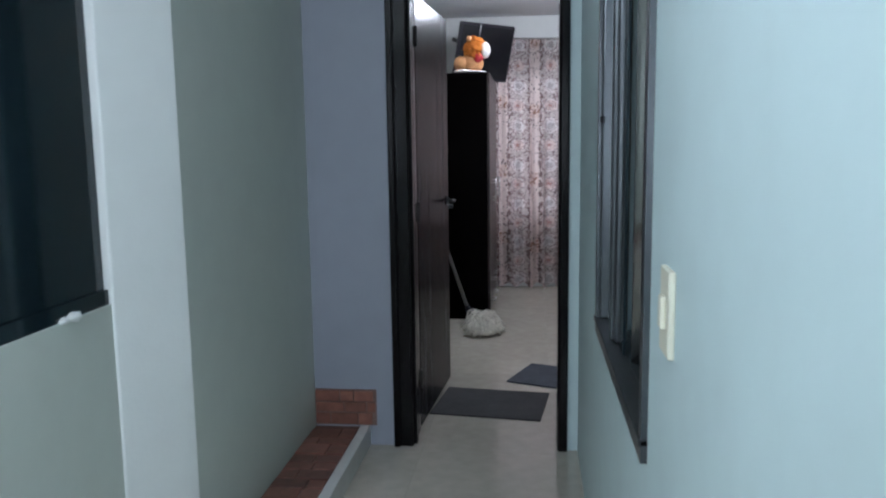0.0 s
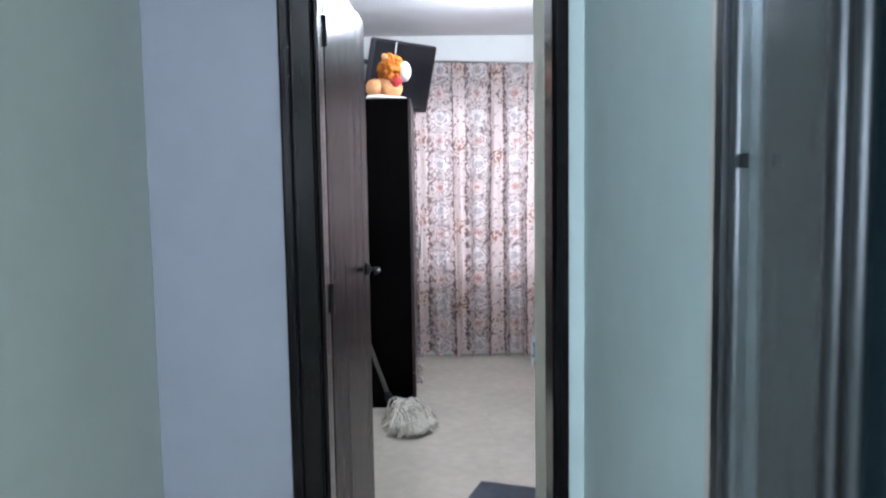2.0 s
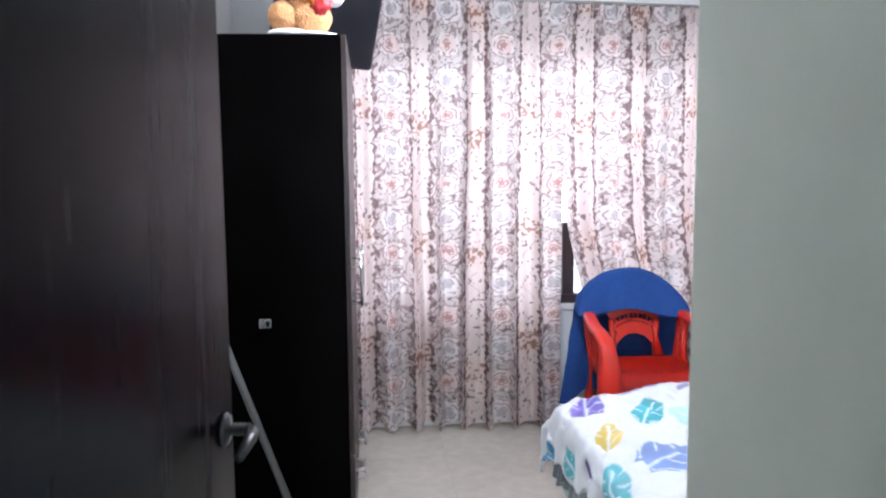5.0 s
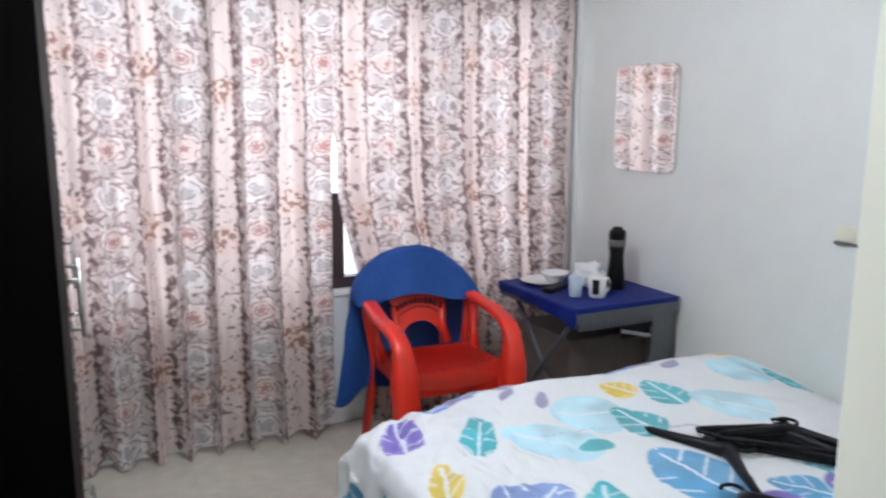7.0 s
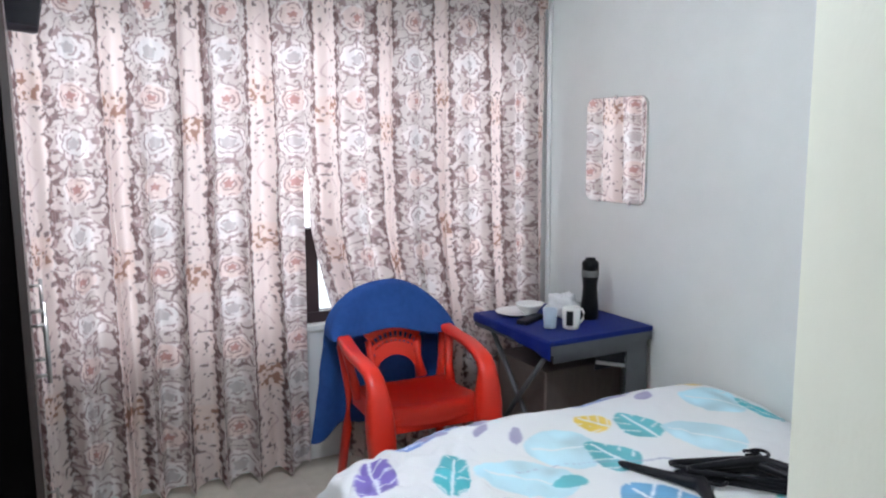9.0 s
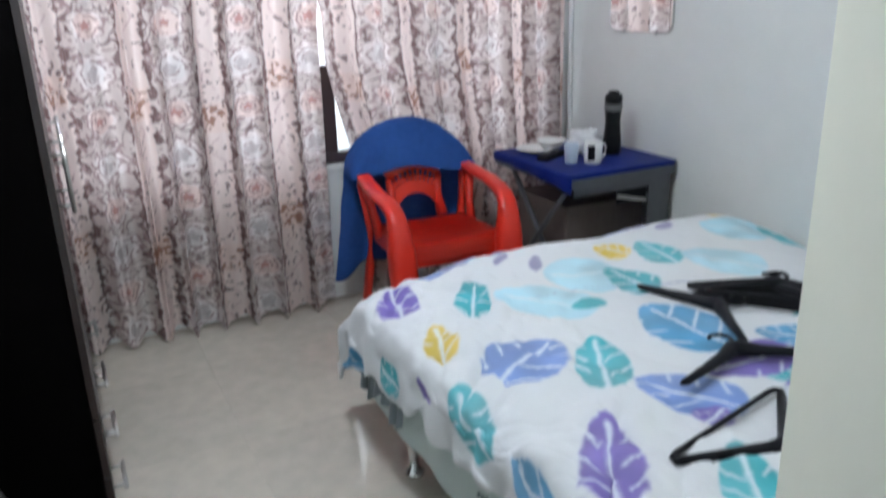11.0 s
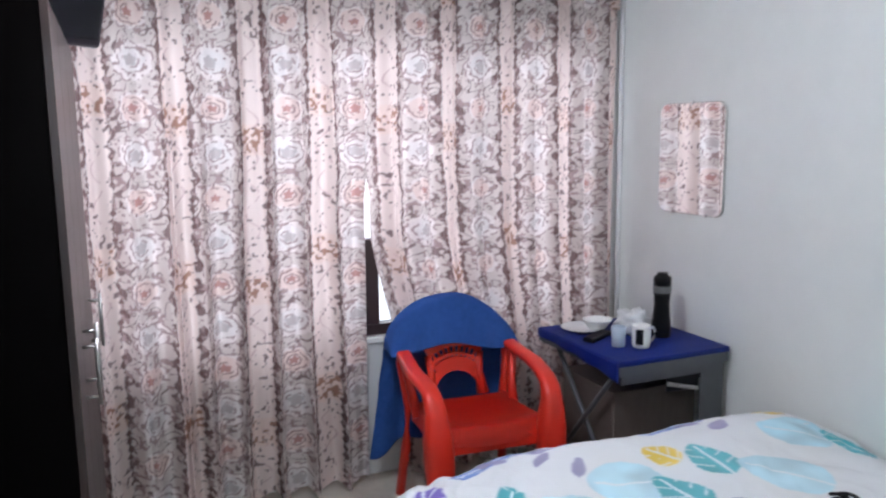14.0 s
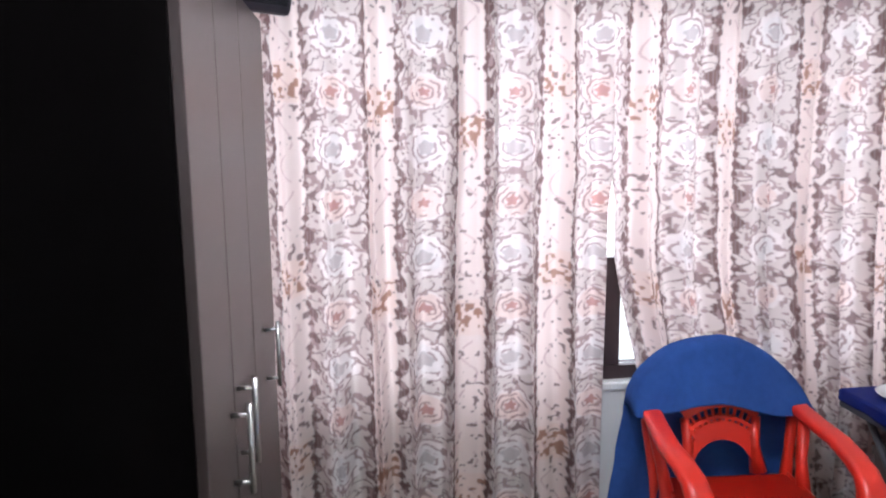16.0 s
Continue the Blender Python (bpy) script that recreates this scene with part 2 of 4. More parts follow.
def box(x0, x1, y0, y1, z0, z1, bevel=0.0, seg=1, bm=None):
    own = bmesh.new()
    bmesh.ops.create_cube(own, size=1)
    bmesh.ops.scale(own, vec=(abs(x1 - x0), abs(y1 - y0), abs(z1 - z0)), verts=own.verts)
    bmesh.ops.translate(own, vec=((x0 + x1) / 2, (y0 + y1) / 2, (z0 + z1) / 2), verts=own.verts)
    if bevel:
        bmesh.ops.bevel(own, geom=own.edges[:], offset=bevel, segments=seg, affect="EDGES", profile=0.5)
    if bm is None:
        return own
    me = bpy.data.meshes.new("t")
    own.to_mesh(me)
    own.free()
    bm.from_mesh(me)
    bpy.data.meshes.remove(me)
    return bm


def tube(points, radius, sides=10, bm=None, closed=False):
    """A round bar along points; radius a number or one for each point."""
    bm = bm or bmesh.new()
    pts = [Vector(p) for p in points]
    n = len(pts)
    rad = radius if isinstance(radius, (list, tuple)) else [radius] * n
    rings = []
    up = Vector((0, 0, 1))
    for i, p in enumerate(pts):
        if closed:
            d = pts[(i + 1) % n] - pts[i - 1]
        else:
            d = pts[min(i + 1, n - 1)] - pts[max(i - 1, 0)]
        d.normalize()
        a = d.cross(up)
        if a.length < 1e-3:
            a = d.cross(Vector((0, 1, 0)))
        a.normalize()
        b = d.cross(a)
        rings.append([bm.verts.new(p + rad[i] * (math.cos(k * 2 * math.pi / sides) * a + math.sin(k * 2 * math.pi / sides) * b)) for k in range(sides)])
    for i in range(n if closed else n - 1):
        r, s = rings[i], rings[(i + 1) % n]
        for k in range(sides):
            bm.faces.new((r[k], r[(k + 1) % sides], s[(k + 1) % sides], s[k]))
    if not closed:
        bm.faces.new(rings[0][::-1])
        bm.faces.new(rings[-1])
    return bm


def lathe(profile, sides=28, bm=None, centre=(0, 0, 0)):
    """A turned shape from (radius, height) pairs, bottom to top."""
    bm = bm or bmesh.new()
    cx, cy, cz = centre
    rings = [[bm.verts.new((cx + max(r, 1e-4) * math.cos(k * 2 * math.pi / sides), cy + max(r, 1e-4) * math.sin(k * 2 * math.pi / sides), cz + z)) for k in range(sides)] for r, z in profile]
    for r, s in zip(rings, rings[1:]):
        for k in range(sides):
            bm.faces.new((r[k], r[(k + 1) % sides], s[(k + 1) % sides], s[k]))
    bm.faces.new(rings[0][::-1])
    bm.faces.new(rings[-1])
    return bm


def blob(centre, radii, rough=0.0, seed=0, u=24, v=16, bm=None):
    """A soft uneven rounded lump."""
    own = bmesh.new()
    bmesh.ops.create_uvsphere(own, u_segments=u, v_segments=v, radius=1)
    for w in own.verts:
        k = 1 + rough * noise.noise(w.co * 2.2 + Vector((seed, 0, 0))) + rough * 0.5 * noise.noise(w.co * 6 + Vector((0, seed, 0)))
        w.co = Vector((w.co.x * radii[0] * k + centre[0], w.co.y * radii[1] * k + centre[1], w.co.z * radii[2] * k + centre[2]))
    if bm is None:
        return own
    me = bpy.data.meshes.new("t")
    own.to_mesh(me)
    own.free()
    bm.from_mesh(me)
    bpy.data.meshes.remove(me)
    return bm


def structure(name, bm, material, label, category):
    ob = link(name, bm, material)
    return tagged(ob, label, category, kind="structure")


def value_noise(x, y, seed=0):
    """Smooth 2D noise from 0 to 1 on arrays."""
    rng = np.random.RandomState(seed)
    table = rng.rand(256, 256)
    xi, yi = np.floor(x).astype(int), np.floor(y).astype(int)
    fx, fy = x - xi, y - yi
    fx, fy = fx * fx * (3 - 2 * fx), fy * fy * (3 - 2 * fy)
    a, b = table[xi % 256, yi % 256], table[(xi + 1) % 256, yi % 256]
    c, d = table[xi % 256, (yi + 1) % 256], table[(xi + 1) % 256, (yi + 1) % 256]
    return (a * (1 - fx) + b * fx) * (1 - fy) + (c * (1 - fx) + d * fx) * fy


def grid_mesh(name, px, py, pz, colour, material, parent=None):
    """A cloth sheet from arrays of places, with its print as a colour layer."""
    nv, nu = px.shape
    me = bpy.data.meshes.new(name)
    co = np.stack([px, py, pz], -1).reshape(-1, 3).astype(np.float32)
    idx = np.arange(nv * nu).reshape(nv, nu)
    quads = np.stack([idx[:-1, :-1], idx[:-1, 1:], idx[1:, 1:], idx[1:, :-1]], -1).reshape(-1, 4)
    me.vertices.add(len(co))
    me.vertices.foreach_set("co", co.ravel())
    me.loops.add(quads.size)
    me.loops.foreach_set("vertex_index", quads.ravel().astype(np.int32))
    me.polygons.add(len(quads))
    me.polygons.foreach_set("loop_start", np.arange(0, quads.size, 4, dtype=np.int32))
    me.polygons.foreach_set("use_smooth", np.ones(len(quads), dtype=bool))
    me.update(calc_edges=True)
    pad = np.pad(colour, ((1, 1), (1, 1), (0, 0)), mode="edge")
    soft = pad[:-2] + 5 * pad[1:-1] + pad[2:]
    colour = (soft[:, :-2] + 5 * soft[:, 1:-1] + soft[:, 2:]) / 49
    layer = me.color_attributes.new("print", "FLOAT_COLOR", "POINT")
    rgba = np.concatenate([colour.reshape(-1, 3), np.ones((len(co), 1))], 1).astype(np.float32)
    layer.data.foreach_set("color", rgba.ravel())
    me.materials.append(material)
    ob = new(name, me)
    if parent:
        ob.parent = parent
    return ob


# ---- plan, in metres ----
WR = 0.475           # face of the hall's right-hand wall and of the passage wall behind the door
DY0, DY1 = 3.58, 3.70  # door wall
PIER_END = 4.618
RX = 2.42            # bedroom's far side wall
WY = 7.58            # window wall's inner face
LX = -0.66           # bedroom's wall behind the wardrobe

# floors and ceiling
structure("floor", box(-3.0, 2.6, -2.8, 7.9, -0.12, -0.0025), M_GROUT, "grey grout bed under glossy beige floor tiles", "floor")
structure("ceiling", box(-3.0, 2.6, -2.8, 7.9, CEIL, CEIL + 0.15), M_CEIL, "flat white painted ceiling", "ceiling")


def wall(name, pieces, material, label):
    bm = bmesh.new()
    for p in pieces:
        box(*p, bm=bm)
    return structure(name, bm, material, label, "wall")


def upright_prism(corners, z0, z1):
    """An upright solid over a plan outline."""
    bm = bmesh.new()
    lo = [bm.verts.new((x, y, z0)) for x, y in corners]
    hi = [bm.verts.new((x, y, z1)) for x, y in corners]
    n = len(corners)
    for i in range(n):
        bm.faces.new((lo[i], lo[(i + 1) % n], hi[(i + 1) % n], hi[i]))
    bm.faces.new(lo[::-1])
    bm.faces.new(hi)
    bmesh.ops.bevel(bm, geom=[e for e in bm.edges if abs(e.verts[0].co.z - e.verts[1].co.z) > 1], offset=0.005, segments=2, affect="EDGES", profile=0.5)
    return bm


# hall, right-hand wall with its window opening
W_Y0, W_Y1, W_Z0, W_Z1 = 1.56, 2.57, 0.80, 2.16
wall("wall_hall_east", [(WR, WR + 0.13, -2.7, W_Y0, 0, CEIL), (WR, WR + 0.13, W_Y1, DY0, 0, CEIL), (WR, WR + 0.13, W_Y0, W_Y1, 0, W_Z0), (WR, WR + 0.13, W_Y0, W_Y1, W_Z1, CEIL)], M_AQUA, "aqua painted plaster wall of the narrow hall")
# door wall with its opening
D_X0, D_X1, D_H = -0.345, 0.425, 2.10
wall("wall_door_side", [(D_X1, WR + 0.13, DY0, DY1, 0, CEIL)], M_AQUA, "narrow aqua painted wall beside the door frame")
wall("wall_door", [(-0.95, D_X0, DY0, DY1, 0, CEIL), (D_X0, D_X1, DY0, DY1, D_H, CEIL)], M_BLUE, "lilac blue painted wall round the bedroom door")
# hall, left: pier and parapet with a dark window above
# wall end in a whiter paint: the strong light on it put into the colour
structure("wall_pier_end", upright_prism([(-1.0, 2.12), (-0.83, 2.12), (-0.715, 2.325), (-1.0, 2.325)], 0, CEIL), M_WHITE, "splayed wall end in the hall, whitened for the light on it", "wall")
wall("wall_hall_west", [(-1.0, -0.717, 2.325, DY0, 0, CEIL)], M_GREEN, "pale green painted wall beside the tiled step")
wall("wall_parapet", [(-1.02, -0.835, -2.7, 2.12, 0, 0.96), (-1.02, -0.835, -2.7, 0.55, 0.96, CEIL), (-1.02, -0.835, 0.55, 2.12, 2.2, CEIL)], M_GREEN, "pale green low wall under a dark window")
# unseen hall end behind the start, with an opening for the added glowing panel
wall("wall_hall_south", [(-1.0, -0.45, -2.8, -2.7, 0, CEIL), (0.45, WR + 0.13, -2.8, -2.7, 0, CEIL), (-0.45, 0.45, -2.8, -2.7, 0, 1.0), (-0.45, 0.45, -2.8, -2.7, 2.1, CEIL)], M_AQUA, "aqua painted end wall of the hall")
# bedroom
structure("wall_passage", upright_prism([(WR, DY1), (0.447, 4.39), (0.60, PIER_END), (0.73, PIER_END), (0.73, DY1)], 0, CEIL), M_CREAM, "pale lime painted wall with a splayed end beside the door", "wall")
wall("wall_bedroom_south", [(0.73, RX + 0.13, PIER_END - 0.13, PIER_END, 0, CEIL)], M_CREAM, "pale lime painted bedroom wall")
wall("wall_bedroom_west", [(LX - 0.13, LX, DY1, WY, 0, CEIL)], M_WHITE, "white painted wall behind the wardrobe")
wall("wall_bedroom_east", [(RX, RX + 0.13, PIER_END, WY, 0, CEIL)], M_WHITE, "white painted bedroom side wall")
BW = (-0.30, 2.30, 0.66, 2.03)
wall("wall_window", [(LX - 0.13, BW[0], WY, WY + 0.15, 0, CEIL), (BW[1], RX + 0.13, WY, WY + 0.15, 0, CEIL), (BW[0], BW[1], WY, WY + 0.15, 0, BW[2]), (BW[0], BW[1], WY, WY + 0.15, BW[3], CEIL)], M_WHITE, "white painted wall with a wide window")
tagged(link("outside_backdrop", box(-4, 6, 10.0, 10.05, -1, 6), M_OUT), "bright overcast daylight outside the window", "backdrop", kind="structure")
tagged(link("room_behind_hall_window", box(WR + 0.9, WR + 0.95, 0.8, 3.4, 0, CEIL), M_WHITE), "plain white wall behind the hall window", "wall", kind="structure")
tagged(link("dark_room_wall", box(-2.6, -2.55, -2.7, 3.6, 0, CEIL), M_WHITE), "plain wall of the unlit side room", "wall", kind="structure")


# ---- bedroom window behind the curtains ----
def bedroom_window():
    t = thing("window_1", "wide window with dark brown frame and clear panes", "window", kind="structure")
    x0, x1, z0, z1 = BW
    bm = bmesh.new()
    for a in ((x0, x1, z0, z0 + 0.05), (x0, x1, z1 - 0.05, z1), (x0, x0 + 0.05, z0 + 0.05, z1 - 0.05), (x1 - 0.05, x1, z0 + 0.05, z1 - 0.05)):
        box(a[0], a[1], WY + 0.03, WY + 0.10, a[2], a[3], bm=bm)
    part("window_frame", bm, M_SASH, t)
    xs = (x0 + 0.05, 0.52, 1.122, 1.66, x1 - 0.05)
    for x in xs[1:-1]:
        top = 1.11 if x == 1.122 else z1 - 0.05
        part("mullion", box(x - 0.034, x + 0.034, WY + 0.035, WY + 0.095, z0 + 0.05, top, 0.004), M_SASH, t)
    for a, b in zip(xs, xs[1:]):
        g = part("pane", box(a + 0.03, b - 0.03, WY + 0.06, WY + 0.065, z0 + 0.05, z1 - 0.05), M_GLASS, t)
        g.visible_shadow = False
    part("window_sill", box(x0, x1, WY - 0.015, WY + 0.03, z0 - 0.03, z0, 0.004), M_WHITE, t)


bedroom_window()


# ---- hall window, aluminium slider ----
def hall_window():
    t = thing("window_2", "aluminium sliding window with reflecting panes in the hall wall", "window", kind="structure")
    y0, y1, z0, z1 = W_Y0, W_Y1, W_Z0, W_Z1
    x = WR
    bm = bmesh.new()
    for a in ((y0, y1, z0, z0 + 0.03), (y0, y1, z1 - 0.03, z1), (y0, y0 + 0.03, z0 + 0.03, z1 - 0.03), (y1 - 0.03, y1, z0 + 0.03, z1 - 0.03)):
        box(x - 0.012, x + 0.07, a[0], a[1], a[2], a[3], bm=bm)
    part("window_frame", bm, M_ALU_DARK, t)
    part("track", box(x - 0.016, x + 0.03, y0, y1, z0 + 0.03, z0 + 0.045, 0.002), M_ALU_DARK, t)
    # stiles with rounded fronts, one reflecting pane, and a fluted metal shutter leaf
    for y, w, dx in ((y1 - 0.043, 0.022, 0.0), (2.265, 0.028, 0.004), (2.235, 0.022, 0.014)):
        part("stile", box(x - 0.004 + dx, x + 0.03 + dx, y - w / 2, y + w / 2, z0 + 0.045, z1 - 0.03, 0.008, 3), M_ALU_DARK, t)
    part("pane", box(x + 0.020, x + 0.025, 2.118, 2.225, z0 + 0.045, z1 - 0.03), M_DARKGLASS, t, "dark tinted pane")
    part("pane", box(x + 0.018, x + 0.023, 2.278, y1 - 0.05, z0 + 0.045, z1 - 0.03), M_PANE, t)
    bm = bmesh.new()
    rows = []
    for k in range(161):
        y = 2.120 - (2.120 - 1.592) * k / 160
        f = (y - 2.055) / 0.140
        xx = x + 0.056 - 0.024 * (0.5 + 0.5 * math.cos(2 * math.pi * f)) ** 2.2
        rows.append([bm.verts.new((xx, y, z)) for z in (z0 + 0.046, z1 - 0.031)] + [bm.verts.new((xx + 0.006, y, z)) for z in (z1 - 0.031, z0 + 0.046)])
    for p, q in zip(rows, rows[1:]):
        for k in range(4):
            bm.faces.new((p[k], p[(k + 1) % 4], q[(k + 1) % 4], q[k]))
    part("fluted_panel", bm, M_FLUTE, t, "grey fluted aluminium shutter leaf", True)
    part("catch", box(x - 0.012, x + 0.002, 2.475, 2.483, 1.42, 1.44, 0.002), M_BLACKPL, t)
    part("latch", box(x + 0.022, x + 0.038, 1.668, 1.694, 1.460, 1.510, 0.004, 2), M_BLACKPL, t, "small dark latch")
    structure("trim_window", box(x - 0.008, x + 0.05, y1, y1 + 0.035, z0, z1, 0.003), M_CHINA, "white plaster edge beside the hall window", "trim")


M_FLUTE = mat("fluted_aluminium", (0.52, 0.53, 0.52), 0.20, 0.9, grain=0.03, scale=30, stretch=(3, 3, 0.15), rough_var=0.02)
M_PANE = mat("tinted_reflecting_glass", (0.52, 0.58, 0.60), 0.04, 0.75, grain=0.10, scale=3, stretch=(1, 1, 0.3), spec=0.9)
hall_window()


# ---- dark window over the parapet ----
def dark_window():
    t = thing("window_3", "dark framed window over the low wall, unlit behind", "window", kind="structure")
    part("pane", box(-0.857, -0.852, 0.60, 2.117, 1.0, 2.16), M_DARKGLASS, t)
    bm = bmesh.new()
    for a in ((0.55, 2.118, 0.96, 1.0), (0.55, 2.118, 2.16, 2.2), (0.55, 0.60, 1.0, 2.16)):
        box(-0.895, -0.841, a[0], a[1], a[2], a[3], bm=bm)
    part("window_frame", bm, M_DARKGLASS, t)
    for y in (1.58, 1.48):
        part("stile", box(-0.870, -0.843, y - 0.02, y + 0.02, 1.0, 2.16, 0.004), M_ALU_DARK, t)
    bm = bmesh.new()
    blob((-0.843, 1.95, 0.963), (0.020, 0.03, 0.013), 0.4, 3, 12, 8, bm)
    blob((-0.841, 1.91, 0.962), (0.014, 0.018, 0.009), 0.4, 5, 12, 8, bm)
    tagged(link("plaster_lump", bm, M_WHITE, smooth=True), "white lump of dried plaster on the low wall", "plaster")


dark_window()
# glowing panel added out of view to brighten the hall, no known window
bm = box(-0.45, 0.45, -2.78, -2.775, 1.0, 2.1)
tagged(link("hall_end_panel", bm, M_OUT), "unseen glowing panel added at the end of the hall", "window", kind="structure")


# ---- door ----
def door_frame():
    t = thing("door_frame", "glossy black wooden door frame with moulded edges", "door frame", kind="structure")
    for x0, x1, s in ((D_X0, D_X0 + 0.085, 1), (D_X1 - 0.040, D_X1, -1)):
        bm = bmesh.new()
        box(x0, x1, DY0 - 0.015, DY1 + 0.01, 0, D_H - 0.05, 0.006, 2, bm)
        if s > 0:
            box(x0, x0 + 0.088, DY1 + 0.009, DY1 + 0.085, 0, D_H - 0.05, 0.005, 2, bm)
            box(x0 - 0.004, x0 + 0.028, DY0 - 0.030, DY0 - 0.012, 0, D_H - 0.05, 0.007, 2, bm)
            box(x0 + 0.085, x0 + 0.097, DY0 + 0.02, DY0 + 0.06, 0, D_H - 0.05, 0.003, 1, bm)
        else:
            box(x1 - 0.036, x1 + 0.004, DY0 - 0.028, DY0 - 0.012, 0, D_H - 0.05, 0.007, 2, bm)
        part("jamb", bm, M_FRAME, t)
    part("head", box(D_X0, D_X1, DY0 - 0.02, DY1 + 0.01, D_H - 0.05, D_H, 0.006, 2), M_FRAME, t)


door_frame()


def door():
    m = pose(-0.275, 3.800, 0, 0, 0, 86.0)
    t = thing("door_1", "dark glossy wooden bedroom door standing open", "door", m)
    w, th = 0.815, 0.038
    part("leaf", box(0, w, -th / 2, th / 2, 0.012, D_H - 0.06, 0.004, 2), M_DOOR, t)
    for s in (-1, 1):
        y = s * th / 2
        h = part("door_handle", lathe([(0.024, 0), (0.026, 0.004), (0.022, 0.009), (0.009, 0.012), (0.009, 0.035)], 20), M_BLACKMETAL, t, smooth=True)
        h.matrix_local = pose(w - 0.06, y, 1.05, -90 * s, 0, 0)
        part("lever", tube([(w - 0.06, y + s * 0.036, 1.05), (w - 0.075, y + s * 0.046, 1.05), (w - 0.10, y + s * 0.05, 1.05), (w - 0.165, y + s * 0.048, 1.046)], [0.009, 0.010, 0.009, 0.007], 12), M_BLACKMETAL, t, smooth=True)
    part("latch_plate", box(w - 0.001, w + 0.002, -0.011, 0.011, 0.98, 1.12, 0.001), M_CHROME, t, "small chrome latch plate")
    for z in (0.25, 1.05, 1.85):
        part("hinge", tube([(-0.004, -th / 2 - 0.004, z - 0.045), (-0.004, -th / 2 - 0.004, z + 0.045)], 0.006, 10), M_BLACKMETAL, t, smooth=True)


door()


# ---- light switch in the hall ----
def light_switch():
    t = thing("light_switch", "cream plastic light switch on the aqua wall", "switch")
    x = WR
    part("plate", box(x - 0.010, x, 1.325, 1.402, 1.055, 1.185, 0.003, 2), M_SWITCH, t)
    part("rocker", box(x - 0.017, x - 0.009, 1.352, 1.376, 1.095, 1.145, 0.003, 2), M_SWITCH, t)


light_switch()


# ---- tiled step at the hall's left ----
STEP = structure("step_base", box(-0.715, -0.505, 2.335, DY0 - 0.002, 0, 0.085), M_MORTAR, "low step bed under brown stone tiles", "step")
structure("step_edge", box(-0.505, -0.46, 2.335, DY0 - 0.002, 0, 0.095, 0.004, 2), M_MARBLE, "pale stone edging of the low tiled step", "step")
SKIRT = structure("skirting_base", box(-0.715, -0.43, DY0 - 0.008, DY0 - 0.001, 0.095, 0.262), M_MORTAR, "mortar bed of the stone skirting", "skirting")


# ---- wardrobe ----
WX, WY0, WY1, WH = -0.045, 6.155, 7.30, 1.885


def wardrobe():
    t = thing("wardrobe", "dark brown laminate wardrobe with long steel bar handles", "wardrobe")
    part("side_panel", box(-0.60, WX - 0.018, WY0, WY0 + 0.018, 0, WH, 0.0015), M_WARD_SHADED, t)
    part("side_panel", box(-0.60, WX - 0.018, WY1 - 0.018, WY1, 0, WH, 0.0015), M_WARD_SHADED, t)
    part("top_panel", box(-0.60, WX - 0.018, WY0 + 0.018, WY1 - 0.018, WH - 0.02, WH), M_WARD_SHADED, t)
    part("back_panel", box(-0.60, -0.59, WY0 + 0.018, WY1 - 0.018, 0.06, WH - 0.02), M_WARD_SHADED, t)
    part("plinth", box(-0.58, WX - 0.05, WY0 + 0.018, WY1 - 0.018, 0, 0.06), M_WARD_SHADED, t)

    def front(name, y0, y1, z0, z1, bar):
        d = part(name, box(WX - 0.018, WX, y0 + 0.0015, y1 - 0.0015, z0 + 0.0015, z1 - 0.0015, 0.0015), M_WARD_LIT, t)
        bm = tube([bar[0], bar[1]], 0.006, 12)
        for f in (0.12, 0.88):
            q = Vector(bar[0]).lerp(Vector(bar[1]), f)
            tube([q, (WX, q.y, q.z)], 0.005, 10, bm)
        part("bar_handle", bm, M_STEEL, d, smooth=True, label="brushed steel bar handle")

    a, b, c, e = WY0, 6.455, 6.80, WY1
    hx = WX + 0.034
    zb = 0.39
    front("door", a, b, zb, WH, ((hx, b - 0.045, 0.89), (hx, b - 0.045, 1.07)))
    front("door", b, c, zb, WH, ((hx, b + 0.050, 0.91), (hx, b + 0.050, 1.09)))
    front("door", c, e, zb, WH, ((hx, 7.04, 0.89), (hx, 7.04, 1.07)))
    for z0, z1 in ((0.06, 0.215), (0.215, zb)):
        for y0, y1 in ((a, b), (b, c), (c, e)):
            ym, zm = (y0 + y1) / 2 - 0.02, (z0 + z1) / 2
            front("drawer", y0, y1, z0, z1, ((hx, ym - 0.07, zm), (hx, ym + 0.07, zm)))
    lk = part("latch", box(-0.372, -0.328, WY0 - 0.006, WY0, 0.868, 0.902, 0.002), M_ALU, t, "small grey latch plate")
    part("latch_button", box(-0.346, -0.334, WY0 - 0.010, WY0 - 0.005, 0.876, 0.893, 0.001), M_BLACKPL, lk)


wardrobe()


# ---- plush toy on the wardrobe ----
def plush_toy():
    cx, cy, z = -0.19, 6.30, WH
    bm = blob((cx + 0.035, cy, z + 0.19), (0.084, 0.080, 0.086), 0.30, 12, 40, 28)
    rt = random.Random(2)
    for k in range(70):
        a, e = rt.uniform(0, 2 * math.pi), rt.uniform(-0.9, 1.3)
        n = Vector((math.cos(a) * math.cos(e), math.sin(a) * math.cos(e), math.sin(e)))
        if n.x > 0.55:
            continue
        p = Vector((cx + 0.035, cy, z + 0.19)) + n * 0.075
        tube([p, p + n * 0.014 + Vector((0, 0, -0.006)), p + n * 0.020 + Vector((0, 0, -0.020))], [0.013, 0.010, 0.004], 6, bm)
    ob = link("plush_toy", bm, M_FUR, smooth=True)
    tagged(ob, "orange plush toy with white muzzle sitting on the wardrobe", "plush toy")
    return ob


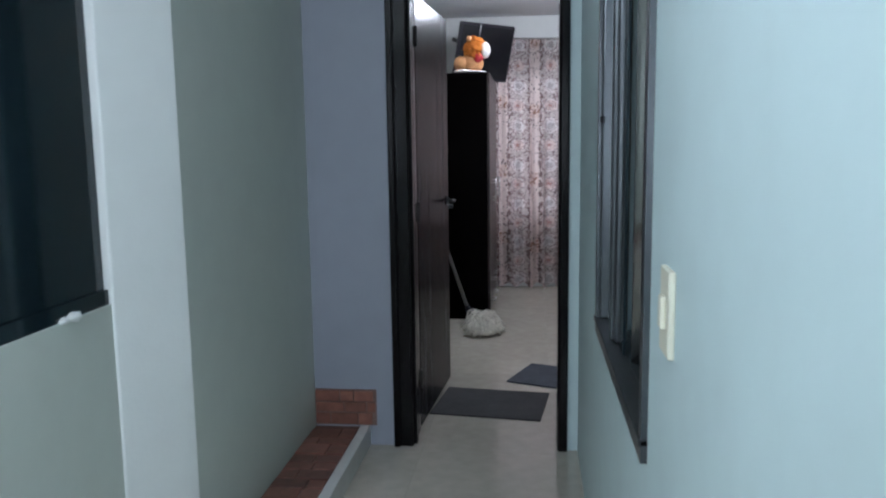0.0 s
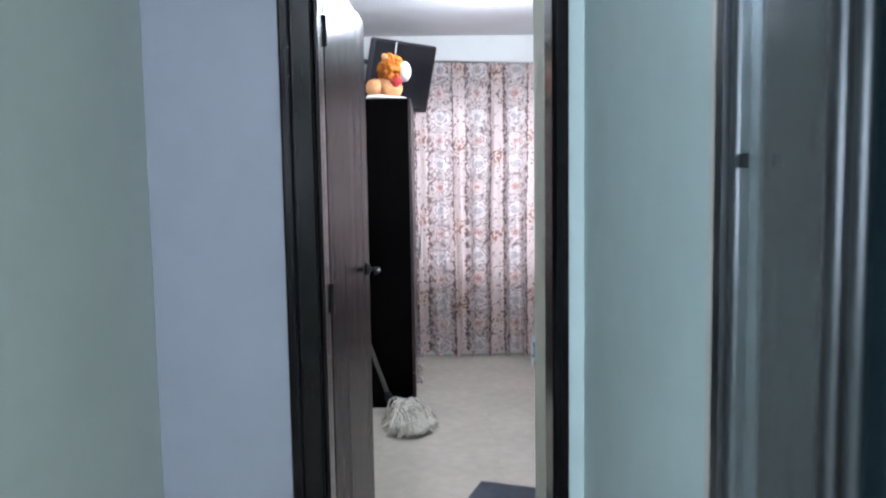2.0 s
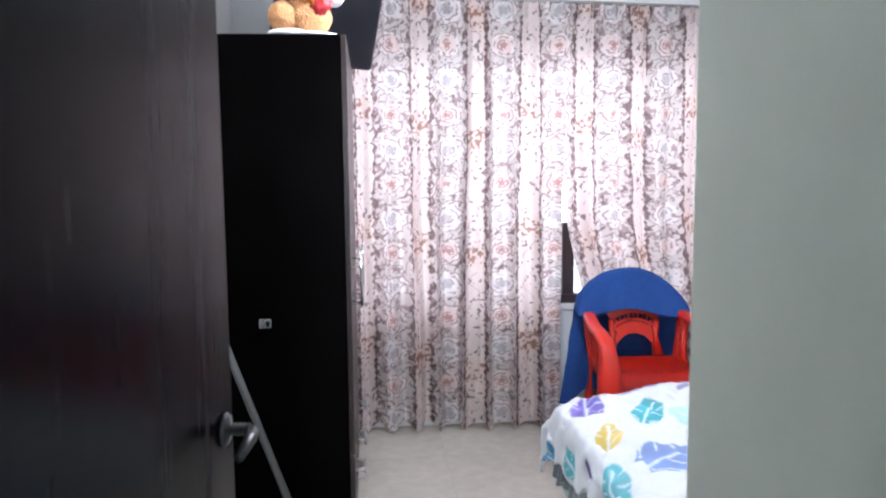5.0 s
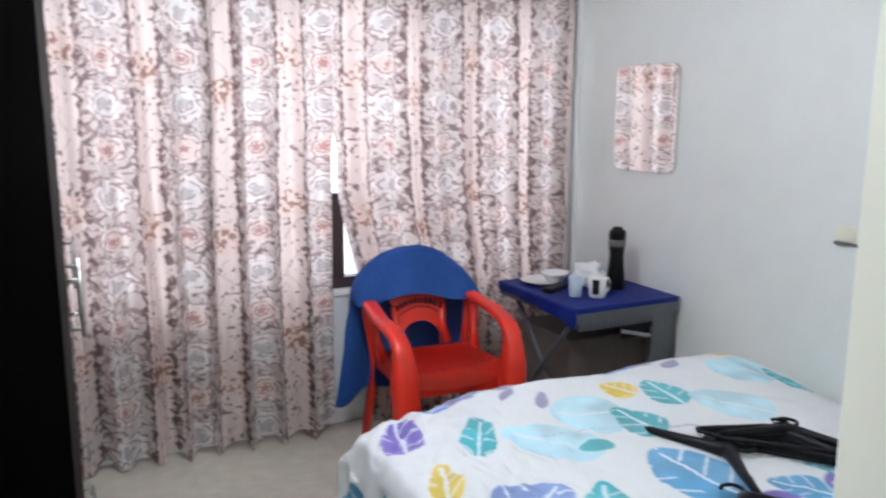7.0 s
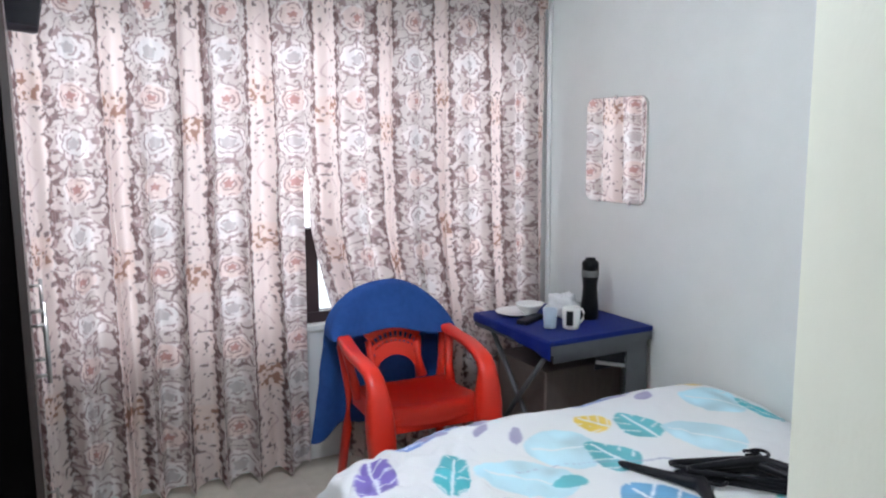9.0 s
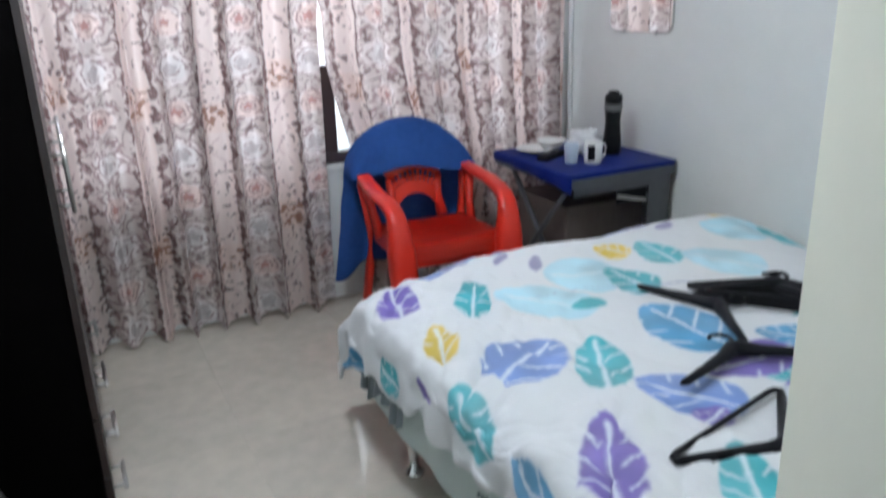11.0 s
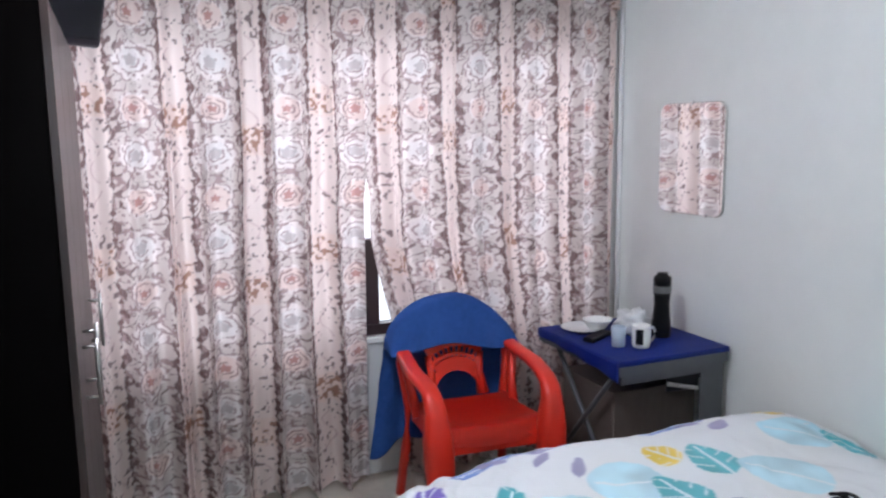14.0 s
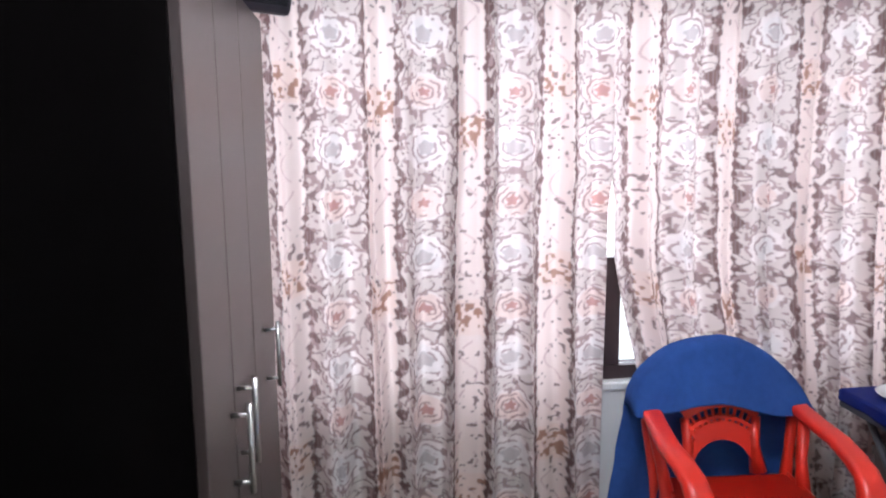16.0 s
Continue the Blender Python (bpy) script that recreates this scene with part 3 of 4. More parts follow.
def plush_details(ob):
    cx, cy, z = -0.19, 6.30, WH
    bm = blob((cx + 0.105, cy - 0.015, z + 0.175), (0.042, 0.05, 0.062), 0.08, 4)
    part("muzzle", bm, M_FURW, ob, "white plush muzzle", True)
    part("body", blob((cx + 0.01, cy, z + 0.085), (0.085, 0.07, 0.080), 0.08, 6), M_FUR2, ob, "tan plush body", True)
    part("haunch", blob((cx - 0.075, cy - 0.025, z + 0.078), (0.055, 0.05, 0.058), 0.08, 7), M_FUR2, ob, "tan plush haunch", True)
    for dx, dy in ((-0.01, -0.055), (0.03, 0.05)):
        part("ear", blob((cx + dx, cy + dy, z + 0.262), (0.02, 0.014, 0.02), 0.1, 7, 12, 8), M_FUR2, ob, smooth=True)
    part("bow", blob((cx + 0.055, cy - 0.055, z + 0.115), (0.038, 0.022, 0.034), 0.3, 8, 16, 12), M_REDRIB, ob, "red ribbon bow", True)
    part("paw", blob((cx - 0.06, cy - 0.05, z + 0.018), (0.07, 0.03, 0.018), 0.1, 9, 16, 10), M_FURW, ob, "white plush paw", True)
    part("cushion", blob((cx + 0.02, cy - 0.02, z + 0.014), (0.10, 0.07, 0.014), 0.05, 10, 24, 8), M_CHINA, ob, "flat white base cushion", True)


plush_details(plush_toy())


# ---- television on an arm in the corner ----
def television():
    m = pose(-0.125, 6.93, 2.11, 15, 0, 45)
    t = thing("television", "black flat television tilted on a wall bracket", "television", m)
    w, h = 0.60, 0.475
    part("bezel", box(-w / 2, w / 2, -0.012, 0.03, -h / 2, h / 2, 0.016, 3), M_TV, t)
    part("screen", box(-w / 2 + 0.022, w / 2 - 0.022, -0.0145, -0.0122, -h / 2 + 0.028, h / 2 - 0.022), M_SCREEN, t)
    part("back_shell", box(-w / 2 + 0.06, w / 2 - 0.06, 0.03, 0.075, -h / 2 + 0.05, h / 2 - 0.04, 0.02, 3), M_TV, t)
    part("arm", tube([(0, 0.075, 0), (-0.03, 0.16, 0.03), (-0.12, 0.30, 0.06)], 0.018, 10), M_BLACKMETAL, t)
    part("antenna_cable", tube([(-0.10, -0.017, h / 2 - 0.13), (-0.10, -0.018, h / 2 - 0.07), (-0.10, -0.016, h / 2 - 0.01)], 0.004, 8), M_CHINA, t, "thin white cable")


television()


# ---- mop ----
def mop():
    t = thing("mop", "wet cotton floor mop leaning against the bedroom wall", "mop")
    base = Vector((-0.185, 6.00, 0.05))
    top = Vector((-0.575, 5.94, 1.22))
    part("stick", tube([base, top], 0.012, 12), M_STICK, t, smooth=True)
    part("socket", tube([base + Vector((0.01, -0.01, -0.02)), base.lerp(top, 0.05), base.lerp(top, 0.085)], [0.026, 0.024, 0.015], 14), M_BLACKPL, t, smooth=True)
    rnd = random.Random(4)
    bm = bmesh.new()
    blob((-0.08, 5.80, 0.045), (0.14, 0.24, 0.055), 0.35, 2, 24, 10, bm)
    for k in range(260):
        a = rnd.uniform(0, 2 * math.pi)
        r = rnd.uniform(0.4, 1.0)
        c = Vector((-0.12 + rnd.uniform(-0.05, 0.08), 5.86 + rnd.uniform(-0.13, 0.10), rnd.uniform(0.08, 0.125)))
        e = Vector((-0.08 + r * math.cos(a) * 0.17, 5.78 + r * math.sin(a) * 0.27, 0.008 + rnd.uniform(0, 0.03)))
        mid = c.lerp(e, 0.55) + Vector((rnd.uniform(-0.025, 0.025), rnd.uniform(-0.025, 0.025), rnd.uniform(0.0, 0.045)))
        tube([c, c.lerp(mid, 0.5) + Vector((0, 0, 0.010)), mid, e.lerp(mid, 0.4) - Vector((0, 0, 0.004)), e], [0.005, 0.006, 0.0065, 0.006, 0.004], 6, bm)
    tagged(part("yarn_head", bm, M_MOP, t, "off-white cotton yarn strands", True))


mop()


# ---- floor mats ----
def floor_mat(name, centre, w, d, turn, material, label):
    bm = box(-w / 2, w / 2, -d / 2, d / 2, 0, 0.009, 0.004, 2)
    ob = link(name, bm, material)
    ob.matrix_world = pose(*centre, 0, 0, 0, turn)
    return tagged(ob, label, "mat")


floor_mat("door_mat", (0.062, 4.18), 0.565, 0.435, -7, M_MAT, "dark grey rubber door mat on the tiles")
floor_mat("door_mat", (0.353, 4.691), 0.33, 0.40, -21, M_MAT2, "dark blue grey mat by the passage wall")


# ---- bed ----
BX0, BX1, BY0, BY1, BZ = 0.745, 2.395, 4.66, 6.40, 0.485


def bed():
    t = thing("bed", "low bed with pale sheet skirt and short chrome legs", "bed")
    part("base", box(BX0 + 0.03, BX1, BY0 + 0.03, BY1 - 0.12, 0.17, 0.33, 0.02, 2), M_SHEET, t, "pale grey sheet over the bed base")
    part("mattress", box(BX0 + 0.02, BX1, BY0 + 0.02, BY1 - 0.04, 0.33, BZ - 0.02, 0.035, 3), M_SHEET, t)
    part("frame_rail", box(BX0 + 0.05, BX0 + 0.09, BY0 + 0.1, BY1 - 0.26, 0.135, 0.172), M_BLACKMETAL, t, "black steel frame rail")
    for x, y in ((0.80, 6.06), (0.80, 4.85), (2.25, 6.06), (2.25, 4.85)):
        l = part("leg", lathe([(0.030, 0.0), (0.032, 0.006), (0.026, 0.014), (0.016, 0.022), (0.016, 0.135), (0.022, 0.140), (0.022, 0.172)], 20, centre=(x, y, 0)), M_CHROME, t, smooth=True)
        l["label"] = "chrome bed leg with round foot"
    # skirt of the sheet, hanging loose at the foot
    n, k = 300, 60
    u, v = np.meshgrid(np.linspace(0, 1, n), np.linspace(0, 1, k))
    y = BY0 + 0.05 + u * (BY1 - 0.20 - BY0)
    z = 0.40 - v * (0.235 - 0.05 * np.clip((u - 0.9) * 10, 0, 1))
    x = BX0 + 0.022 - 0.020 * v * (0.4 + value_noise(u * 9, v * 1.5, 3)) - 0.004 * np.sin(u * 40)
    col = np.ones((k, n, 3)) * np.array([0.60, 0.68, 0.66])
    mark = (np.abs(y - 5.47 - 0.9 * (0.285 - z)) < 0.075) & (np.abs(z - 0.285 - 0.33 * (5.47 - y)) < 0.008) & (np.mod(y * 1.7 + z, 0.031) < 0.023)
    col[mark] = (0.12, 0.16, 0.18)
    s = grid_mesh("sheet_skirt", x, y, z, col, M_QUILT, t)
    s["label"] = "pale green grey sheet hanging at the foot"


bed()


def ruffle():
    """A pleated grey valance that shows under the quilt's corner."""
    n, k = 120, 10
    u, v = np.meshgrid(np.linspace(0, 1, n), np.linspace(0, 1, k))
    bend = np.clip((u - 0.45) / 0.1, 0, 1)
    x = BX0 - 0.005 + 0.30 * np.clip(u - 0.5, 0, 1) * 2 * bend
    y = BY1 - 0.43 + 0.34 * np.clip(u * 2, 0, 1) - 0.01
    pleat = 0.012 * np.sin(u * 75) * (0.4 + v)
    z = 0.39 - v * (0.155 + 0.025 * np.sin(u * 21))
    # fold shade put into the colour: one flank of every pleat is darker grey
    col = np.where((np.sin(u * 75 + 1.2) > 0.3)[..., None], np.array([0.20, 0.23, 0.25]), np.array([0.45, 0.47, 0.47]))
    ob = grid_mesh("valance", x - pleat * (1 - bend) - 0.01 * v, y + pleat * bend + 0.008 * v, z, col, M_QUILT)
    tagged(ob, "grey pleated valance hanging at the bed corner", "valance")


ruffle()

# printed leaves: place along and across the quilt, half length, half width, turn in degrees, colour
LEAF_COLOURS = {"p": (0.16, 0.11, 0.44), "t": (0.03, 0.36, 0.42), "y": (0.62, 0.44, 0.03), "v": (0.14, 0.24, 0.55), "b": (0.05, 0.27, 0.50), "l": (0.42, 0.64, 0.72), "m": (0.26, 0.24, 0.42)}
LEAVES = [
    (0.83, 6.20, 0.125, 0.060, 76, "p"), (1.02, 6.06, 0.12, 0.052, 60, "t"), (0.81, 5.86, 0.08, 0.045, 76, "y"),
    (0.97, 5.68, 0.130, 0.110, 24, "v"), (1.12, 5.57, 0.145, 0.068, 60, "t"), (1.45, 5.62, 0.155, 0.120, 100, "b"),
    (1.20, 5.34, 0.135, 0.10, 119, "v"), (0.87, 5.21, 0.165, 0.066, 57, "p"), (0.85, 4.95, 0.085, 0.046, 57, "y"),
    (1.04, 5.01, 0.135, 0.058, 56, "t"), (0.67, 5.22, 0.16, 0.064, 78, "b"), (0.71, 5.55, 0.130, 0.072, 66, "t"),
    (1.40, 6.04, 0.12, 0.12, 160, "l"), (1.20, 5.94, 0.16, 0.09, 132, "l"), (1.60, 6.14, 0.065, 0.06, 119, "y"),
    (1.73, 6.06, 0.10, 0.075, 89, "t"), (1.52, 5.94, 0.10, 0.07, 105, "t"), (1.99, 6.44, 0.11, 0.058, 152, "v"),
]
rnd = random.Random(11)
MORE = [(1.11, 6.37, 0.16, 0.05, 12, "v"), (1.27, 6.33, 0.06, 0.028, 5, "m"), (1.235, 6.26, 0.05, 0.022, 40, "m"), (1.41, 6.395, 0.07, 0.05, 20, "t"), (1.85, 6.38, 0.16, 0.06, 8, "v"), (1.93, 6.25, 0.05, 0.03, 30, "m"), (1.31, 6.165, 0.055, 0.022, 60, "m"), (2.17, 6.14, 0.13, 0.08, 20, "l"), (2.22, 6.30, 0.07, 0.05, 10, "y"),
        (2.13, 6.11, 0.12, 0.10, 139, "l"), (2.29, 6.03, 0.09, 0.08, 116, "t"), (1.88, 5.91, 0.14, 0.10, 128, "l"), (1.20, 6.43, 0.12, 0.045, 177, "v"), (0.65, 4.99, 0.10, 0.07, 60, "t"), (0.62, 6.02, 0.07, 0.05, 70, "t"),
        (0.55, 6.30, 0.11, 0.08, 90, "b"), (1.175, 5.235, 0.05, 0.045, 20, "p"), (1.10, 6.36, 0.07, 0.022, 120, "m"), (1.40, 6.39, 0.055, 0.022, 150, "m"), (1.30, 5.86, 0.05, 0.035, 160, "t"), (0.66, 5.78, 0.05, 0.03, 60, "p"),
        (1.86, 6.33, 0.045, 0.03, 150, "m"), (1.62, 6.45, 0.05, 0.02, 150, "m"), (0.74, 5.50, 0.035, 0.025, 80, "t")]
for _k in range(26):
    MORE.append((rnd.uniform(1.45, 2.35), rnd.uniform(4.7, 5.5), rnd.uniform(0.08, 0.15), rnd.uniform(0.05, 0.09), rnd.uniform(0, 180), rnd.choice("ptvbly")))


def quilt_print(cx, cy):
    """White ground with split leaves, pale midribs and fine sprigs."""
    col = np.ones(cx.shape + (3,)) * np.array([0.72, 0.735, 0.75])
    wob = value_noise(cx * 40, cy * 40, 5) - 0.5
    for x, y, a, b, turn, c in LEAVES + MORE:
        s, k = math.sin(radians(turn)), math.cos(radians(turn))
        p, q = (cx - x) * k + (cy - y) * s, -(cx - x) * s + (cy - y) * k
        near = (np.abs(p) < a * 1.1) & (np.abs(q) < b * 1.3)
        w = b * np.clip(1 - (p / a) ** 2, 0, 1) ** 0.55 * (1 - 0.25 * p / a)
        inside = near & (np.abs(q) < w + wob * 0.006)
        ground = np.array(LEAF_COLOURS[c])
        tone = (0.85 + 0.45 * value_noise(cx * 16 + x * 7, cy * 16, 8))[..., None]
        wash = (0.05 + 0.16 * value_noise(cx * 7 + x * 5, cy * 7, 14))[..., None]
        col = np.where(inside[..., None], ground * tone * (1 - wash) + 0.8 * wash, col)
        if b > 0.042:
            # midrib, and splits that run from the rim towards it
            rib = inside & (np.abs(q) < 0.0045) & (p < a * 0.82)
            cut = np.mod(p / a * 1.9 - np.abs(q) / b * 0.9 + x * 3, 1.0)
            split = inside & (cut < 0.11) & (np.abs(q) > b * (0.30 + 0.22 * np.sign(q) * math.sin(x * 40)))
            white = (rib | split) if c != "l" else rib
            col = np.where(white[..., None], np.array([0.74, 0.79, 0.82]), col)
    # fine drawn sprigs
    line = np.abs(value_noise(cx * 3.1, cy * 3.1, 21) - 0.5) < 0.004
    keep = value_noise(cx * 2.1, cy * 2.1, 22) > 0.62
    col = np.where((line & keep)[..., None], np.array([0.35, 0.37, 0.50]), col)
    return col


def quilt():
    step = 0.0046
    ex, ey = 0.20, 0.17
    a = np.arange(BX1 - 0.005, BX0 - ex, -step)
    b = np.arange(BY0, BY1 + ey, step)
    cx, cy = np.meshgrid(a, b)
    # how far each place of the cloth lies over the foot edge and the far edge
    hang = 0.115 + 0.07 * np.clip((cy - 5.35) / 0.8, 0, 1) + 0.006 * np.sin(cy * 17) + 0.02 * (value_noise(cy * 5, cx * 0 + 1, 2) - 0.5)
    da = np.clip(BX0 - cx, 0, None) / ex * hang / 1.0
    db = np.clip(cy - BY1, 0, None) / ey * 0.15
    r = 0.045
    px = np.where(cx < BX0, BX0 - r * (1 - np.exp(-da / r)) * 0.55, cx)
    py = np.where(cy > BY1, BY1 + r * (1 - np.exp(-db / r)) * 1.2, cy)
    drop = np.sqrt(da ** 2 + db ** 2)
    near_edge = np.clip(1 - (cx - BX0) / 0.16, 0, 1) ** 2 * (cx >= BX0) + 1.0 * (cx < BX0)
    near_far = np.clip(1 - (BY1 - cy) / 0.16, 0, 1) ** 2 * (cy <= BY1) + 1.0 * (cy > BY1)
    pz = BZ + 0.028 - drop - 0.022 * near_edge - 0.022 * near_far
    pz += 0.050 * np.clip((cy - 5.6) / 0.6, 0, 1) ** 1.5 * np.clip((cx - 0.78) / 0.5, 0, 1) * np.clip((BY1 + 0.10 - cy) / 0.22, 0, 1)
    pz -= 0.075 * np.clip((cx - 2.08) / 0.31, 0, 1) ** 2
    pz -= 0.050 * np.clip((1.05 - cx) / 0.3, 0, 1) * np.clip((cy - 6.16) / 0.27, 0, 1)
    # loft, puckers and creases
    pz += 0.022 * (value_noise(cx * 3.0, cy * 3.0, 1) - 0.5) + 0.010 * (value_noise(cx * 9, cy * 9, 2) - 0.5)
    warp = value_noise(cx * 4, cy * 4, 9)
    foot = np.clip(1 - (cx - BX0) / 0.55, 0, 1)
    rucks = value_noise((cx + 0.7 * cy) * 15 + warp * 2.5, (cy - 0.6 * cx) * 4.5, 4) - 0.5
    rucks2 = value_noise((cx - 0.8 * cy) * 19 + warp * 2.0, (cy + 0.7 * cx) * 5.5, 15) - 0.5
    fine = value_noise(cx * 34 + warp * 4, cy * 22, 17) - 0.5
    pz += (0.036 * rucks + 0.032 * rucks2 + 0.013 * fine) * (0.20 + 0.80 * foot)
    crease = np.zeros(cx.shape)
    for ka, kb, seed in ((7.0, 2.6, 61), (-2.2, 8.0, 62), (5.5, 6.0, 63), (11.0, -7.0, 64)):
        ridge = 1 - np.abs(2 * value_noise((cx * ka + cy * kb) + warp * 1.6, (cy * ka - cx * kb) * 0.42 + 9, seed) - 1)
        crease += np.clip(ridge, 0, 1) ** 9
    pz += 0.0055 * crease * (0.22 + 0.78 * foot)
    fold = np.sin(cy * 46 + 3 * value_noise(cy * 6, cx * 3, 6)) * np.clip(da / 0.12, 0, 1)
    px -= 0.008 * fold + 0.02 * (value_noise(cx * 14, cy * 11, 12) - 0.5) * np.clip(da / 0.06, 0, 1)
    fold2 = np.sin(cx * 44 + 3 * value_noise(cx * 6, cy * 3, 7)) * np.clip(db / 0.12, 0, 1)
    py += 0.014 * fold2
    ob = grid_mesh("quilt", px, py, pz, quilt_print(cx, cy), M_QUILT)
    sol = ob.modifiers.new("thickness", "SOLIDIFY")
    sol.thickness, sol.offset = 0.012, -1
    tagged(ob, "white quilt printed with blue and purple leaves, on the bed", "quilt")


quilt()


# ---- clothes hangers on the bed ----
def hanger(m, label, barred=True):
    bm = bmesh.new()
    if barred:
        tube([(-0.20, 0.0, 0), (-0.205, 0.012, 0), (-0.19, 0.022, 0), (-0.03, 0.115, 0), (0.0, 0.125, 0), (0.03, 0.115, 0), (0.19, 0.022, 0), (0.205, 0.012, 0), (0.20, 0.0, 0), (0.185, -0.004, 0), (-0.185, -0.004, 0)], [0.007, 0.008, 0.010, 0.016, 0.018, 0.016, 0.010, 0.008, 0.007, 0.007, 0.007], 8, bm, closed=True)
    else:
        # broad curved shoulders with no bar
        tube([(-0.225, 0.012, 0), (-0.21, 0.016, 0), (-0.13, 0.055, 0), (-0.06, 0.092, 0), (-0.025, 0.112, 0), (0.0, 0.125, 0), (0.025, 0.112, 0), (0.06, 0.092, 0), (0.13, 0.055, 0), (0.21, 0.016, 0), (0.225, 0.012, 0)], [0.006, 0.010, 0.013, 0.016, 0.021, 0.024, 0.021, 0.016, 0.013, 0.010, 0.006], 10, bm)
    for s in (-1, 1):
        tube([(s * 0.15, 0.043, 0), (s * 0.152, 0.06, 0), (s * 0.138, 0.062, 0)], 0.0035, 6, bm)
    body = link("clothes_hanger", bm, M_BLACKPL, smooth=True)
    body.matrix_world = m
    tagged(body, label, "hanger", group="hangers on the bed")
    hook = [(0, 0.122, 0), (0, 0.15, 0)] + [(0.028 * math.sin(a) , 0.185 - 0.028 * math.cos(a) - 0.002, 0) for a in np.linspace(0.0, 4.1, 12)]
    part("hook", tube(hook, 0.0055, 8), M_BLACKPL, body, smooth=True)
    return body


HZ = 0.538
hanger(pose(1.160, 5.188, HZ, 0, 0, 193.4), "black plastic clothes hanger lying on the quilt")
hanger(pose(1.40, 5.297, HZ + 0.010, 0, 0, -10), "black plastic clothes hanger with broad shoulders on the quilt", False)
hanger(pose(1.472, 5.653, HZ + 0.012, 0, 0, -93), "black plastic clothes hanger with broad shoulders on the quilt", False)
for _i, (_x, _y, _r) in enumerate(((1.72, 5.58, -52), (1.73, 5.57, -48), (1.71, 5.60, -56), (1.74, 5.55, -45))):
    hanger(pose(_x, _y, HZ + 0.006 + 0.010 * _i, 0, 0, _r), "black plastic clothes hanger in a loose stack on the quilt")


# ---- curtains ----
def curtain_print(u, v):
    """Striped brocade: pale stripes with sprigs, and columns of large round flowers with dark scrolls in the gaps. u, v in metres."""
    P, STEP = 0.290, 0.178
    wu = 0.010 * (value_noise(u * 34, v * 34, 31) - 0.5)
    wv = 0.010 * (value_noise(u * 34, v * 34, 32) - 0.5)
    s = np.mod(u + wu, P)
    column = np.floor((u + wu) / P)
    GROUND, STRIPE = np.array((0.66, 0.635, 0.605)), np.array((0.77, 0.69, 0.65))
    DARK, MID = np.array((0.050, 0.032, 0.030)), np.array((0.56, 0.45, 0.445))
    col = np.ones(u.shape + (3,)) * GROUND
    stripe = s < 0.085
    col[stripe] = STRIPE
    # flower column: its middle 0.19 m wide
    fc = s - 0.187
    inside = np.abs(fc) < 0.100
    vv = v + wv
    row = np.floor(vv / STEP)
    dv = np.mod(vv, STEP) - STEP / 2
    d = np.hypot(fc * 0.98, dv)
    ang = np.arctan2(dv, fc)
    rosy = np.mod(row, 2) > 0.5
    # dark scalloped bands beside the stripes, and scrolls between the flowers
    n = value_noise(u * 30, v * 30, 38)
    curl = np.abs(value_noise(u * 40 + 2 * n, v * 40 + 2 * n, 46) - 0.5)
    outer = np.where(rosy, 0.064, 0.078) + 0.007 * np.sin(ang * 8 + row)
    gap = inside & (d > outer)
    col[gap & (curl < 0.052)] = DARK + 0.08
    scallop = 0.085 + 0.011 * np.sin(v * 2 * math.pi / 0.089 + 1.3 * np.sign(fc)) + 0.010 * (n - 0.5)
    band = gap & (np.abs(fc) > scallop)
    col[band] = DARK
    col[band & (np.mod(u, 0.0075) < 0.0022)] = DARK + 0.16
    col[band & (value_noise(u * 60, v * 34, 35) > 0.66)] = GROUND * 0.95
    # petals in three wreaths, outlined
    for radius, count, turn in ((0.066, 9, 0.0), (0.045, 7, 0.6), (0.026, 6, 1.1)):
        edge = radius * np.where(rosy, 0.84, 1.0) * (1 + 0.13 * np.abs(np.sin(ang * count / 2 + turn + row)))
        petal = inside & (d < edge)
        lum = 0.83 + 0.08 * value_noise(u * 60, v * 60, 33)
        col[petal] = np.stack([lum * 0.95, lum * 0.925, lum * 0.91], -1)[petal]
        line = inside & (np.abs(d - edge) < 0.0032) & (value_noise(u * 50, v * 50, 41) > 0.46)
        col[line] = MID * 0.62
    cool, rose = np.array((0.50, 0.50, 0.50)), np.array((0.46, 0.25, 0.22))
    heart = inside & (d < np.where(rosy, 0.016, 0.022) + 0.003 * np.sin(ang * 5))
    col[heart & ~rosy] = cool
    col[heart & rosy] = rose
    tinted = inside & (d < 0.050) & (d > 0.017)
    col[tinted & ~rosy] *= np.array((0.95, 0.985, 0.99))
    col[tinted & rosy] *= np.array((0.97, 0.87, 0.83))
    # fine scalloped border on both sides of the column
    side = np.abs(np.abs(fc) - 0.097)
    bead = np.sin(v * 2 * math.pi / 0.036 + 3 * n)
    border = (side < 0.0048 + 0.0035 * bead) & (value_noise(u * 40, v * 30, 36) > 0.40)
    col[border] = DARK
    # small leaves strewn over the column
    leaf = inside & (d > 0.045) & (value_noise(u * 85, v * 70, 51) > 0.74)
    col[leaf] = MID * 0.55
    # thin twining stem on the pale stripe
    twine = stripe & (np.abs(s - 0.042 - 0.022 * np.sin(v * 2 * math.pi / 0.15 + column)) < 0.003) & (value_noise(u * 40, v * 40, 52) > 0.42)
    col[twine] = MID
    # small sprigs on the pale stripe, with a rust spray once in each repeat
    sprig = stripe & (value_noise(u * 105, v * 80, 37) > 0.79) & (value_noise(u * 22, v * 22, 40) > 0.38)
    col[sprig] = DARK + 0.08
    rise = np.mod(v + 0.08 * np.mod(column, 3), 0.62) / 0.62
    spray = stripe & (np.abs(rise - 0.78) < 0.08) & (value_noise(u * 105, v * 70, 44) > 0.62)
    col[spray] = (0.28, 0.16, 0.10)
